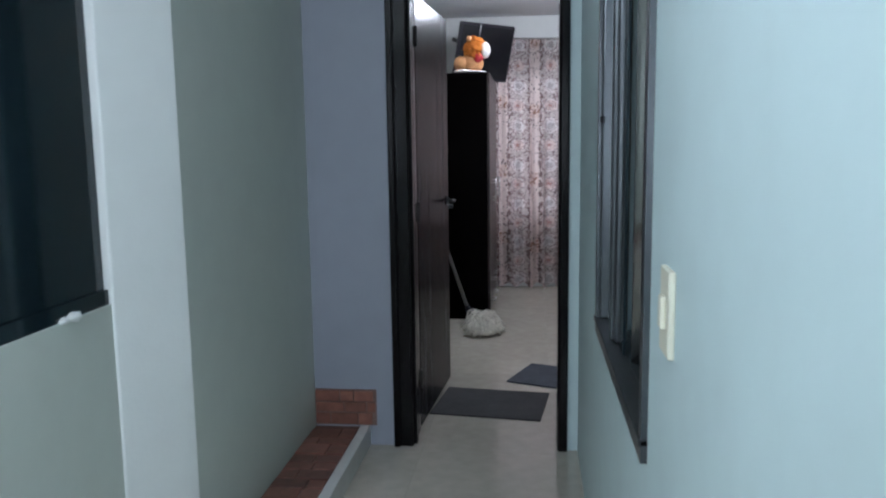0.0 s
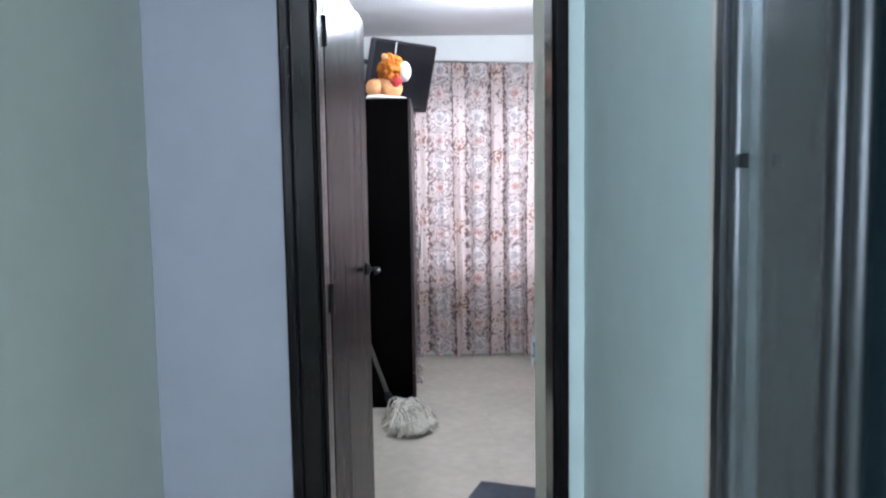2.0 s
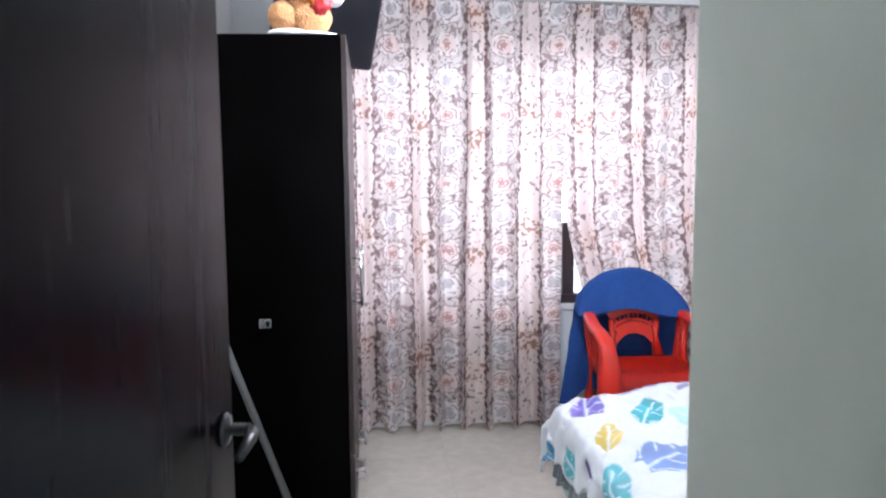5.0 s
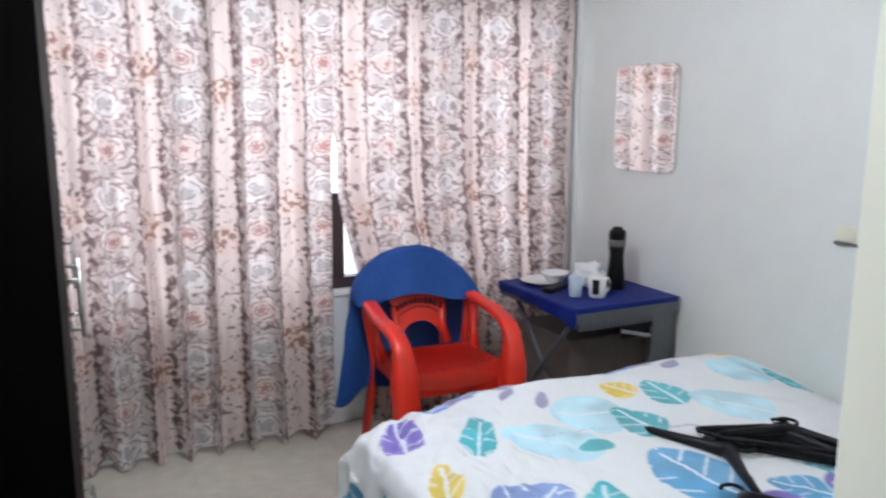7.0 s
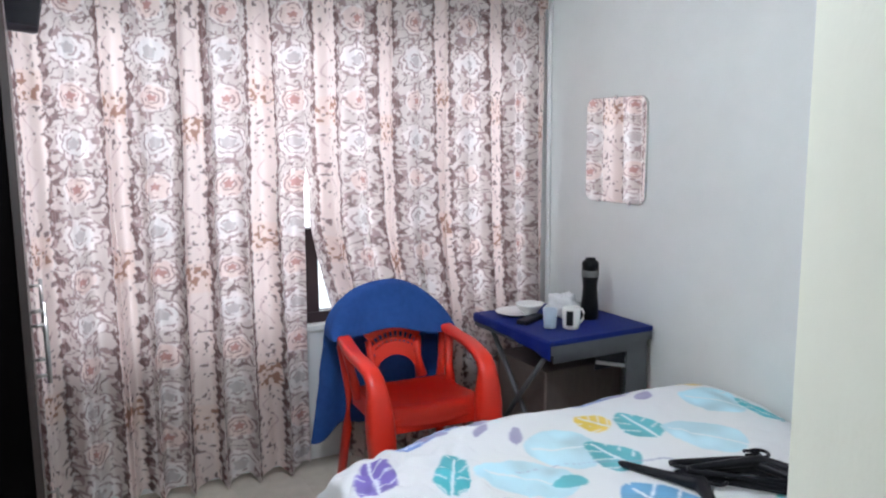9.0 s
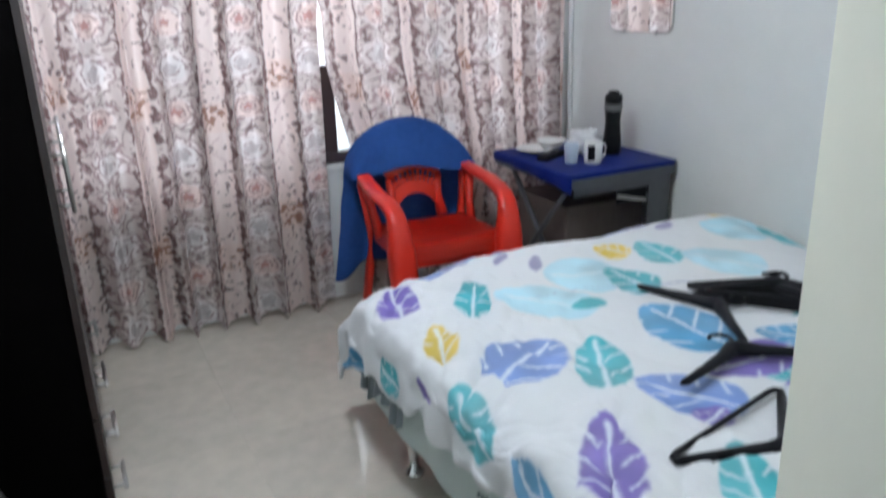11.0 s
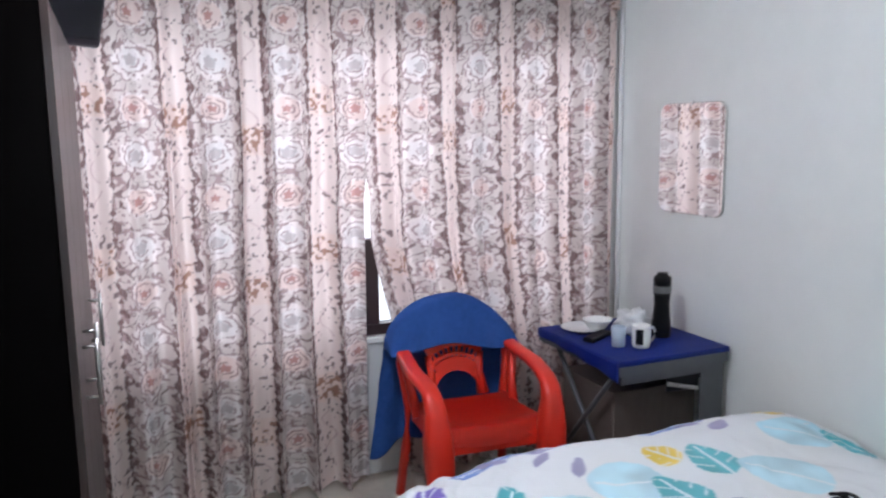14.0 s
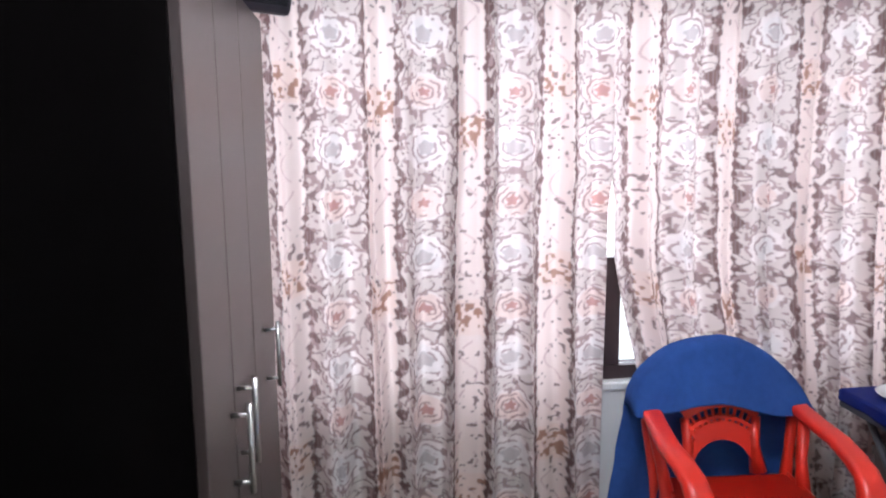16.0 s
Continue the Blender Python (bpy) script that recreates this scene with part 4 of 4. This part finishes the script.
    col[stripe & (np.abs(rise - 0.78) < 0.10)] *= np.array((1.0, 0.95, 0.92))
    tone = 0.93 + 0.14 * value_noise(u * 9, v * 9, 45)
    return col * tone[..., None]


def curtain(name, left, right, u0, phase, seed, label, amp=0.037):
    """A hanging panel between two edges given as functions of the height."""
    nu, nv = 560, 760
    t, zz = np.meshgrid(np.linspace(0, 1, nu), np.linspace(0.0, 1.0, nv))
    hem = 0.018 + 0.022 * np.sin(t[0] * 31 + seed) ** 2 + 0.012 * np.sin(t[0] * 57 + 1)
    top = 2.285 - 0.055 * (left(2.2) + t[0] * (right(2.2) - left(2.2))) / 2.3
    z = hem[None, :] + zz * (top - hem)[None, :]
    xl, xr = np.vectorize(left)(z), np.vectorize(right)(z)
    x = xl + t * (xr - xl)
    rest = (left(2.2) + t * (right(2.2) - left(2.2)))
    f = rest / 0.136 + 0.45 * value_noise(rest * 4, zz * 0.8, seed) + phase
    grow = 0.35 + 0.65 * np.clip((1 - zz) * 1.6, 0, 1)
    y = 7.465 - amp * grow * np.sin(2 * math.pi * f) - 0.4 * amp * grow * np.sin(2 * math.pi * f * 2.1 + 1.0 + zz)
    y += 0.02 * (value_noise(rest * 2.2, zz * 2.5, seed + 3) - 0.5) * (1 - zz)
    x = x + 0.010 * np.cos(2 * math.pi * f) * grow
    # gathered head
    head = zz > 0.965
    y = np.where(head, 7.465 - 0.018 * np.sin(2 * math.pi * f * 2.0), y)
    ob = grid_mesh(name, x, y, z, curtain_print(rest + u0, z), M_CURTAIN)
    return tagged(ob, label, "curtain", group="window curtains")


def right_edge_of_gap(z):
    return 1.048 + 0.014 * min(max((1.42 - z) / 0.10, 0), 1) + 0.13 * min(max((1.16 - z) / 0.55, 0), 1) ** 1.2


curtain("curtain", lambda z: -0.26, lambda z: 1.046 - 0.012 * min(max((1.40 - z) / 0.10, 0), 1), 0.036, 0.1, 3, "pink and cream floral brocade curtain, sunlit from behind")
curtain("curtain", right_edge_of_gap, lambda z: 2.345, 0.036, 0.35, 8, "pink and cream floral brocade curtain drawn slightly aside")


def curtain_rod():
    t = thing("curtain_rod", "thin metal curtain rod with round end knobs", "curtain rod")
    a, b = (-0.32, 7.462, 2.30), (2.352, 7.462, 2.232)
    part("rod", tube([a, b], 0.009, 12), M_STEEL, t, smooth=True)
    for q in (a, b):
        part("knob", blob(q, (0.018, 0.018, 0.018), 0, 0, 16, 10), M_STEEL, t, smooth=True)
    for x in (-0.28, 1.05, 2.30):
        z = 2.30 - 0.0255 * (x + 0.32)
        part("bracket", tube([(x, WY, z - 0.02), (x, 7.51, z - 0.02), (x, 7.462, z - 0.010)], 0.006, 8), M_STEEL, t)


curtain_rod()


# ---- red armchair ----
CH = pose(1.362, 7.02, 0, 0, 0, -4) @ Matrix.Diagonal((0.93, 1, 1, 1))


def armchair():
    t = thing("armchair", "red moulded plastic armchair with fan-slotted back", "chair", CH)
    # seat: dished shell with a bulging rolled front lip
    n = 24
    bm = bmesh.new()
    rows = []
    for j in range(n + 1):
        row = []
        for i in range(n + 1):
            u, v = i / n * 2 - 1, j / n
            w = 0.238 - 0.020 * v
            y = -0.222 + 0.43 * v - 0.022 * (1 - u * u) * (1 - v)
            z = 0.472 - 0.020 * (1 - u * u) * math.sin(math.pi * min(v * 1.1, 1)) - 0.028 * v
            if v < 0.2:
                z -= (0.062 + 0.018 * (1 - u * u)) * (1 - v / 0.2) ** 2
                y += 0.026 * (1 - v / 0.2) ** 3
            row.append(bm.verts.new((u * w, y, z)))
        rows.append(row)
    for a, b in zip(rows, rows[1:]):
        for i in range(n):
            bm.faces.new((a[i], a[i + 1], b[i + 1], b[i]))
    bmesh.ops.solidify(bm, geom=bm.faces[:], thickness=0.006)
    part("seat", bm, M_RED, t, smooth=True)
    part("front_apron", box(-0.205, 0.205, -0.205, -0.193, 0.365, 0.425, 0.004, 2), M_RED, t)
    for s in (-1, 1):
        part("side_apron", box(s * 0.225 - 0.005, s * 0.225 + 0.005, -0.20, 0.20, 0.372, 0.455, 0.003, 2), M_RED, t)
        # the broad front leg runs up into the arm: place along y, height, half width, half depth
        path = [(-0.250, 0.0, 0.044, 0.040), (-0.240, 0.18, 0.051, 0.045), (-0.228, 0.36, 0.060, 0.050), (-0.222, 0.44, 0.058, 0.050), (-0.218, 0.50, 0.052, 0.044), (-0.212, 0.55, 0.044, 0.035), (-0.195, 0.590, 0.040, 0.027), (-0.160, 0.616, 0.038, 0.022), (-0.10, 0.631, 0.037, 0.019), (0.0, 0.643, 0.036, 0.018), (0.10, 0.652, 0.035, 0.017), (0.20, 0.664, 0.034, 0.017), (0.25, 0.674, 0.031, 0.016)]
        bm = bmesh.new()
        rings = []
        for k, (y, z, half, deep) in enumerate(path):
            q0, q1 = path[max(k - 1, 0)], path[min(k + 1, len(path) - 1)]
            d = Vector((0, q1[0] - q0[0], q1[1] - q0[1])).normalized()
            nrm = Vector((0, -d.z, d.y))
            c = Vector((s * (0.258 + 0.020 * min(z / 0.6, 1) - 0.02 * max(y, 0) / 0.25 - 0.020 * max(-y, 0) / 0.23), y, z))
            ring = []
            for g in range(14):
                a = 2 * math.pi * g / 14
                ca, sa = math.cos(a), math.sin(a)
                ring.append(bm.verts.new(c + Vector((half * math.copysign(abs(ca) ** 0.6, ca), 0, 0)) + nrm * deep * math.copysign(abs(sa) ** 0.6, sa)))
            rings.append(ring)
        for a, b in zip(rings, rings[1:]):
            for k in range(14):
                bm.faces.new((a[k], a[(k + 1) % 14], b[(k + 1) % 14], b[k]))
        bm.faces.new(rings[0])
        bm.faces.new(rings[-1][::-1])
        part("arm", bm, M_RED, t, smooth=True)
        # rear leg and back post
        bm = tube([(s * 0.262, 0.30, 0), (s * 0.245, 0.245, 0.25), (s * 0.235, 0.225, 0.43), (s * 0.262, 0.25, 0.62), (s * 0.245, 0.275, 0.72), (s * 0.17, 0.295, 0.805), (0, 0.30, 0.845)], [0.022, 0.022, 0.022, 0.021, 0.020, 0.020, 0.020], 10)
        part("back_leg", bm, M_RED, t, smooth=True)
        # arm brace between seat and arm
        part("brace", tube([(s * 0.232, 0.10, 0.42), (s * 0.245, 0.15, 0.52), (s * 0.268, 0.185, 0.650)], [0.026, 0.019, 0.022], 10), M_RED, t, smooth=True)

    # fan splat in the plane of the back
    def at(r, a):
        x, z = r * math.cos(a), 0.448 + r * math.sin(a)
        return Vector((x, 0.208 + 0.20 * max(z - 0.42, 0), z))

    def arc_band(r0, r1, a0, a1, k=18, th=0.007):
        bm = bmesh.new()
        rings = []
        for i in range(k + 1):
            a = a0 + (a1 - a0) * i / k
            p, q = at(r0, a), at(r1, a)
            o = Vector((0, th, 0))
            rings.append([bm.verts.new(w) for w in (p - o, q - o, q + o, p + o)])
        for a, b in zip(rings, rings[1:]):
            for i in range(4):
                bm.faces.new((a[i], a[(i + 1) % 4], b[(i + 1) % 4], b[i]))
        bm.faces.new(rings[0])
        bm.faces.new(rings[-1][::-1])
        return bm

    part("back_arch", arc_band(0.112, 0.150, 0.0, math.pi, 30), M_RED, t)
    fa, fb = radians(53), radians(127)
    part("back_fan", arc_band(0.148, 0.170, fa - 0.05, fb + 0.05), M_RED, t)
    part("back_fan", arc_band(0.178, 0.190, fa, fb), M_RED, t)
    part("back_fan", arc_band(0.215, 0.36, fa + 0.03, fb - 0.03), M_RED, t)
    for k in range(11):
        a = fa + (fb - fa) * k / 10
        part("fan_slat", tube([at(0.165, a), at(0.222, a)], 0.010 if k in (0, 10) else 0.0062, 6), M_RED, t)
    for s in (-1, 1):
        part("back_wing", tube([(s * 0.130, 0.215, 0.45), (s * 0.118, 0.235, 0.54), (s * 0.128, 0.25, 0.63)], [0.030, 0.020, 0.016], 8), M_RED, t, smooth=True)


armchair()


def towel():
    """Hangs over the chair back, short in front, long behind."""
    nu, nv = 90, 110
    u, v = np.meshgrid(np.linspace(-1, 1, nu), np.linspace(0, 1, nv))
    ax = 0.315 * u
    dome = np.sqrt(np.clip(1 - np.abs(u) ** 2.2, 0, 1))
    slope = np.clip(u - 0.05, 0, 1)
    top = 0.655 + 0.222 * (dome - 0.55 * slope * (dome - np.clip(1 - u, 0, 1)) - 0.10 * slope * (1 - slope))
    front = 0.672 - 0.008 * u + 0.020 * np.cos(u * 4.0 + 0.5) - 0.02 * np.clip(np.abs(u) - 0.75, 0, 1)
    back = 0.16 + 0.20 * (u + 1) / 2 + 0.02 * np.sin(u * 9)
    fv, ov, bv = 0.22, 0.30, 1.0
    tf = np.clip(v / fv, 0, 1)
    to = np.clip((v - fv) / (ov - fv), 0, 1)
    tb = np.clip((v - ov) / (bv - ov), 0, 1)
    z = np.where(v < fv, front + (top - front) * tf, np.where(v < ov, top + 0.012 * np.sin(math.pi * to), top + (back - top) * tb))
    yb = 0.285 + 0.0 * u
    y = np.where(v < fv, yb - 0.038 - 0.05 * (1 - tf), np.where(v < ov, yb - 0.038 + 0.085 * to, yb + 0.047 + 0.035 * tb))
    x = ax * (1 + 0.10 * tb) - 0.045 * tb
    fold = np.sin(u * 10 + 2 * value_noise(u * 3 + 5, v * 2, 51))
    y = y + 0.010 * fold * (np.clip(tb * 2, 0, 1) + 0.5 * (1 - tf) * (v < fv)) + 0.012 * (value_noise(u * 4 + 9, v * 7, 52) - 0.5)
    col = np.ones(u.shape + (3,))
    ob = grid_mesh("towel", x, y, z, col, M_TOWEL)
    ob.matrix_world = CH
    s = ob.modifiers.new("thickness", "SOLIDIFY")
    s.thickness, s.offset = 0.006, 1
    tagged(ob, "blue terry towel hung over the red chair back", "towel")


towel()


# ---- folding table ----
def folding_table():
    t = thing("folding_table", "small folding table with royal blue top and grey steel legs", "table")
    x0, x1, y0, y1, z = 1.835, 2.395, 6.70, 7.33, 0.685
    part("tabletop", box(x0, x1, y0, y1, z - 0.024, z, 0.005, 2), M_TABLE, t)
    bm = bmesh.new()
    for a in ((x0 + 0.004, x1 - 0.004, y0 + 0.002, y0 + 0.020), (x0 + 0.004, x1 - 0.004, y1 - 0.02, y1 - 0.002), (x0 + 0.002, x0 + 0.02, y0 + 0.02, y1 - 0.02), (x1 - 0.02, x1 - 0.002, y0 + 0.02, y1 - 0.02)):
        box(a[0], a[1], a[2], a[3], z - 0.062, z - 0.024, bm=bm)
    part("apron", bm, M_GREYMETAL, t)
    for x in (x0 + 0.035, x1 - 0.035):
        part("leg", tube([(x, y0 + 0.05, z - 0.05), (x, (y0 + y1) / 2, 0.33), (x, y1 - 0.05, 0.010)], 0.012, 10), M_GREYMETAL, t, smooth=True)
        part("leg", tube([(x + 0.026, y1 - 0.05, z - 0.05), (x + 0.026, (y0 + y1) / 2, 0.33), (x + 0.026, y0 + 0.05, 0.010)], 0.012, 10), M_GREYMETAL, t, smooth=True)
    for y in (y0 + 0.05, y1 - 0.05):
        part("foot_bar", tube([(x0 + 0.03, y, 0.012), (x1 - 0.005, y, 0.012)], 0.012, 10), M_GREYMETAL, t, smooth=True)
    # front leaf frame with a hand slot and a bright catch strip
    bm = bmesh.new()
    box(x0 + 0.03, x1 - 0.01, y0 + 0.022, y0 + 0.030, z - 0.105, z - 0.062, bm=bm)
    box(x1 - 0.13, x1 - 0.01, y0 + 0.022, y0 + 0.030, z - 0.33, z - 0.105, bm=bm)
    part("front_panel", bm, M_GREYMETAL, t)
    part("catch_strip", box(-0.085, 0.085, -0.004, 0.004, -0.008, 0.008, 0.002), M_STEEL, t).matrix_local = pose(2.165, y0 + 0.012, z - 0.145, 0, 14, 0)
    # black plate set behind the panel as the shade inside the hand slot
    part("dark_slot_plate", box(2.10, x1 - 0.13, y0 + 0.035, y0 + 0.04, z - 0.17, z - 0.105), M_BLACKPL, t)
    # blue cloth edge hanging at the side
    n, k = 40, 8
    u, v = np.meshgrid(np.linspace(0, 1, n), np.linspace(0, 1, k))
    drop = 0.035 + 0.045 * (1 - u) ** 2
    cl = grid_mesh("cloth_edge", x0 - 0.004 - 0.004 * np.sin(u * 22) * v, y0 - 0.003 + u * (y1 - y0), z - 0.004 - v * drop, np.ones(u.shape + (3,)), M_TABLE, t)
    sm = cl.modifiers.new("thickness", "SOLIDIFY")
    sm.thickness = 0.003
    return t


folding_table()
TZ = 0.685


def storage_box():
    t = thing("storage_box", "plain brown board box standing under the table", "box")
    x0, x1, y0, y1, h, th = 1.93, 2.36, 6.86, 7.26, 0.50, 0.012
    part("front_panel", box(x0, x1, y0, y0 + th, 0, h - 0.03, 0.002), M_WOODEN, t)
    part("back_panel", box(x0, x1, y1 - th, y1, 0, h - 0.03, 0.002), M_WOODEN, t)
    for x in (x0, x1 - th):
        part("side_panel", box(x, x + th, y0 + th + 0.001, y1 - th - 0.001, 0, h - 0.03, 0.002), M_WOODEN, t)
    part("base", box(x0 + th + 0.001, x1 - th - 0.001, y0 + th + 0.001, y1 - th - 0.001, 0.004, 0.016), M_WOODEN, t)
    part("lid", box(x0 - 0.006, x1 + 0.006, y0 - 0.006, y1 + 0.006, h - 0.03, h, 0.004, 2), M_WOODEN, t)


storage_box()


def flask():
    t = thing("thermos_flask", "black waisted thermos flask with grey band", "flask", pose(2.235, 6.95, TZ))
    part("body", lathe([(0.036, 0), (0.040, 0.006), (0.041, 0.06), (0.036, 0.11), (0.033, 0.15), (0.036, 0.185), (0.039, 0.20)], 28), M_FLASK, t, smooth=True)
    part("band", lathe([(0.039, 0.20), (0.0405, 0.205), (0.0405, 0.225), (0.039, 0.23)], 28), M_FLASKBAND, t, "grey plastic band", True)
    part("lid", lathe([(0.039, 0.23), (0.039, 0.262), (0.034, 0.272), (0.024, 0.276), (0.023, 0.286), (0.004, 0.288)], 28), M_FLASK, t, smooth=True)
    part("lid_button", box(-0.012, 0.012, -0.042, -0.034, 0.24, 0.262, 0.003), M_BLACKPL, t)


flask()


def mug():
    t = thing("mug", "white china mug with dark printed patch", "mug", pose(2.05, 6.845, TZ, 0, 0, 0))
    part("cup", lathe([(0.030, 0), (0.036, 0.004), (0.039, 0.02), (0.040, 0.094), (0.0385, 0.096), (0.0365, 0.094), (0.036, 0.02), (0.03, 0.008)], 30), M_CHINA, t, smooth=True)
    part("handle", tube([(0.038, 0, 0.078), (0.058, 0, 0.080), (0.068, 0, 0.062), (0.066, 0, 0.038), (0.052, 0, 0.022), (0.037, 0, 0.020)], 0.006, 10), M_CHINA, t, smooth=True)
    bm = bmesh.new()
    ring = [[bm.verts.new((0.0405 * math.cos(a), 0.0405 * math.sin(a), z)) for a in np.linspace(radians(200), radians(245), 8)] for z in (0.02, 0.085)]
    for i in range(7):
        bm.faces.new((ring[0][i], ring[0][i + 1], ring[1][i + 1], ring[1][i]))
    part("printed_patch", bm, M_BLACKPL, t, "dark printed patch")


mug()
gl = thing("drinking_glass", "small frosted plastic cup on the blue table", "glass", pose(1.975, 6.90, TZ))
part("tumbler", lathe([(0.024, 0), (0.027, 0.003), (0.032, 0.085), (0.030, 0.085), (0.025, 0.008)], 24), mat("frosted_plastic_cup", (0.44, 0.52, 0.61), 0.3, grain=0.05, scale=30), gl, smooth=True)
pl = thing("plate", "white china plate on the blue table", "plate", pose(1.985, 7.185, TZ))
part("dish", lathe([(0.05, 0), (0.055, 0.004), (0.10, 0.018), (0.102, 0.021), (0.095, 0.020), (0.05, 0.008)], 32), M_CHINA, pl, smooth=True)
bowl = thing("bowl", "white bowl standing on the plate", "bowl", pose(2.03, 7.14, TZ + 0.010))
part("shell", lathe([(0.028, 0), (0.032, 0.004), (0.062, 0.04), (0.068, 0.05), (0.064, 0.05), (0.03, 0.010)], 30), M_CHINA, bowl, smooth=True)
ph = link("remote_control", box(-0.027, 0.027, -0.085, 0.085, 0, 0.022, 0.006, 2), M_BLACKPL)
ph.matrix_world = pose(1.965, 7.04, TZ, 0, 0, -62)
tagged(ph, "black remote control lying on the blue table", "remote control")
bag = link("plastic_bag", blob((2.16, 7.05, TZ + 0.052), (0.075, 0.07, 0.056), 0.5, 14, 28, 16), M_PAPER, smooth=True)
tagged(bag, "crumpled white plastic bag on the blue table", "bag")


# ---- wall mirror ----
def mirror():
    y0, y1, z0, z1 = 6.80, 7.215, 1.215, 1.70
    r = 0.045
    pts = []
    for cy, cz, a0 in ((y1 - r, z1 - r, 0), (y0 + r, z1 - r, 90), (y0 + r, z0 + r, 180), (y1 - r, z0 + r, 270)):
        for k in range(7):
            a = radians(a0 + 15 * k)
            pts.append((cy + r * math.cos(a), cz + r * math.sin(a)))

    def slab(grow, xa, xb):
        bm = bmesh.new()
        yc, zc = (y0 + y1) / 2, (z0 + z1) / 2
        lo, hi = [], []
        for y, z in pts:
            k = Vector((y - yc, z - zc))
            k = k * (1 + grow / k.length)
            lo.append(bm.verts.new((xa, yc + k.x, zc + k.y)))
            hi.append(bm.verts.new((xb, yc + k.x, zc + k.y)))
        n = len(pts)
        for i in range(n):
            bm.faces.new((lo[i], lo[(i + 1) % n], hi[(i + 1) % n], hi[i]))
        bm.faces.new(lo)
        bm.faces.new(hi[::-1])
        return bm

    t = thing("wall_mirror", "frameless rounded mirror reflecting the curtain, on the white wall", "mirror")
    part("glass", slab(0.0, RX - 0.010, RX - 0.004), M_MIRROR, t)
    part("backing", slab(0.004, RX - 0.004, RX), M_STEEL, t)
    for y, z in ((y0 + 0.10, z0), (y1 - 0.10, z0), ((y0 + y1) / 2, z1)):
        part("clip", box(RX - 0.014, RX, y - 0.008, y + 0.008, z - 0.008, z + 0.010, 0.002), M_CHROME, t, "small chrome clip")


mirror()
sw = thing("light_switch", "white wall switch with dark lower edge beside the bed", "switch")
part("plate", box(RX - 0.010, RX, 5.90, 5.975, 1.045, 1.10, 0.003, 2), M_SWITCH, sw)
part("shelf_edge", box(RX - 0.014, RX, 5.885, 5.98, 1.032, 1.042, 0.002), M_FLASKBAND, sw)
structure("conduit", tube([(RX - 0.012, WY - 0.055, 0.0), (RX - 0.012, WY - 0.055, CEIL)], 0.012, 12), M_CEIL, "white painted conduit in the room corner", "conduit")
structure("trim_corner", box(RX - 0.045, RX - 0.001, WY - 0.03, WY - 0.001, 0, CEIL, 0.004), M_CEIL, "white painted corner strip", "trim")


# ---- ceiling lamp ----
cl = thing("ceiling_light", "round white ceiling light in the bedroom", "ceiling light", pose(*BULB, CEIL))
part("rose", lathe([(0.075, -0.03), (0.08, -0.004), (0.08, 0.0)], 28), M_CHINA, cl, smooth=True)
part("bulb", lathe([(0.01, -0.115), (0.03, -0.10), (0.038, -0.075), (0.032, -0.05), (0.018, -0.03)], 20), M_BULB, cl, smooth=True)
# unseen second fitting, added at the hall's fill lamp
copy_thing(cl, pose(*HALL_FILL, CEIL))["label"] = "unseen round ceiling light added to brighten the narrow hall"


# ---- tiles: floor, step and skirting, last ----
FLOOR = bpy.data.objects["floor"]
TILE = 0.60
tm = bpy.data.meshes.new("tile")
b_ = box(-TILE / 2 + 0.0003, TILE / 2 - 0.0003, -TILE / 2 + 0.0003, TILE / 2 - 0.0003, -0.006, 0.0, 0.0001)
b_.to_mesh(tm)
b_.free()
tm.materials.append(M_FLOOR)
for i in range(-2, 5):
    for j in range(-5, 13):
        x, y = 0.08 + TILE * i, 0.22 + TILE * j
        if (y < 3.6 and not -1.0 < x < 0.8) or y > 7.7:
            continue
        o = new("tile", tm)
        o.parent = FLOOR
        o.location = (x, y, 0)
        o.rotation_euler = (0, 0, math.pi / 2 * ((i * 7 + j * 3) % 4))
sm_ = random.Random(5)
y0_ = 2.335
while y0_ < DY0 - 0.06:
    y1_ = min(y0_ + sm_.uniform(0.07, 0.12), DY0 - 0.010)
    cut_ = -0.61 + sm_.uniform(-0.04, 0.04)
    for xa_, xb_ in ((-0.715, cut_), (cut_, -0.505)):
        link("tile", box(xa_ + 0.002, xb_ - 0.002, y0_ + 0.002, y1_ - sm_.uniform(0.002, 0.006), 0.085, 0.094 + sm_.uniform(0, 0.003), 0.003), M_BROWN, STEP)
    y0_ = y1_
z0_ = 0.098
for h_ in (0.058, 0.050, 0.054):
    x0_ = -0.713
    while x0_ < -0.47:
        x1_ = min(x0_ + sm_.uniform(0.06, 0.14), -0.432)
        link("tile", box(x0_ + 0.002, x1_ - 0.002, DY0 - 0.015 - sm_.uniform(0, 0.003), DY0 - 0.008, z0_ + 0.002, z0_ + h_ - sm_.uniform(0.001, 0.005), 0.003), M_BROWN, SKIRT)
        x0_ = x1_
    z0_ += h_
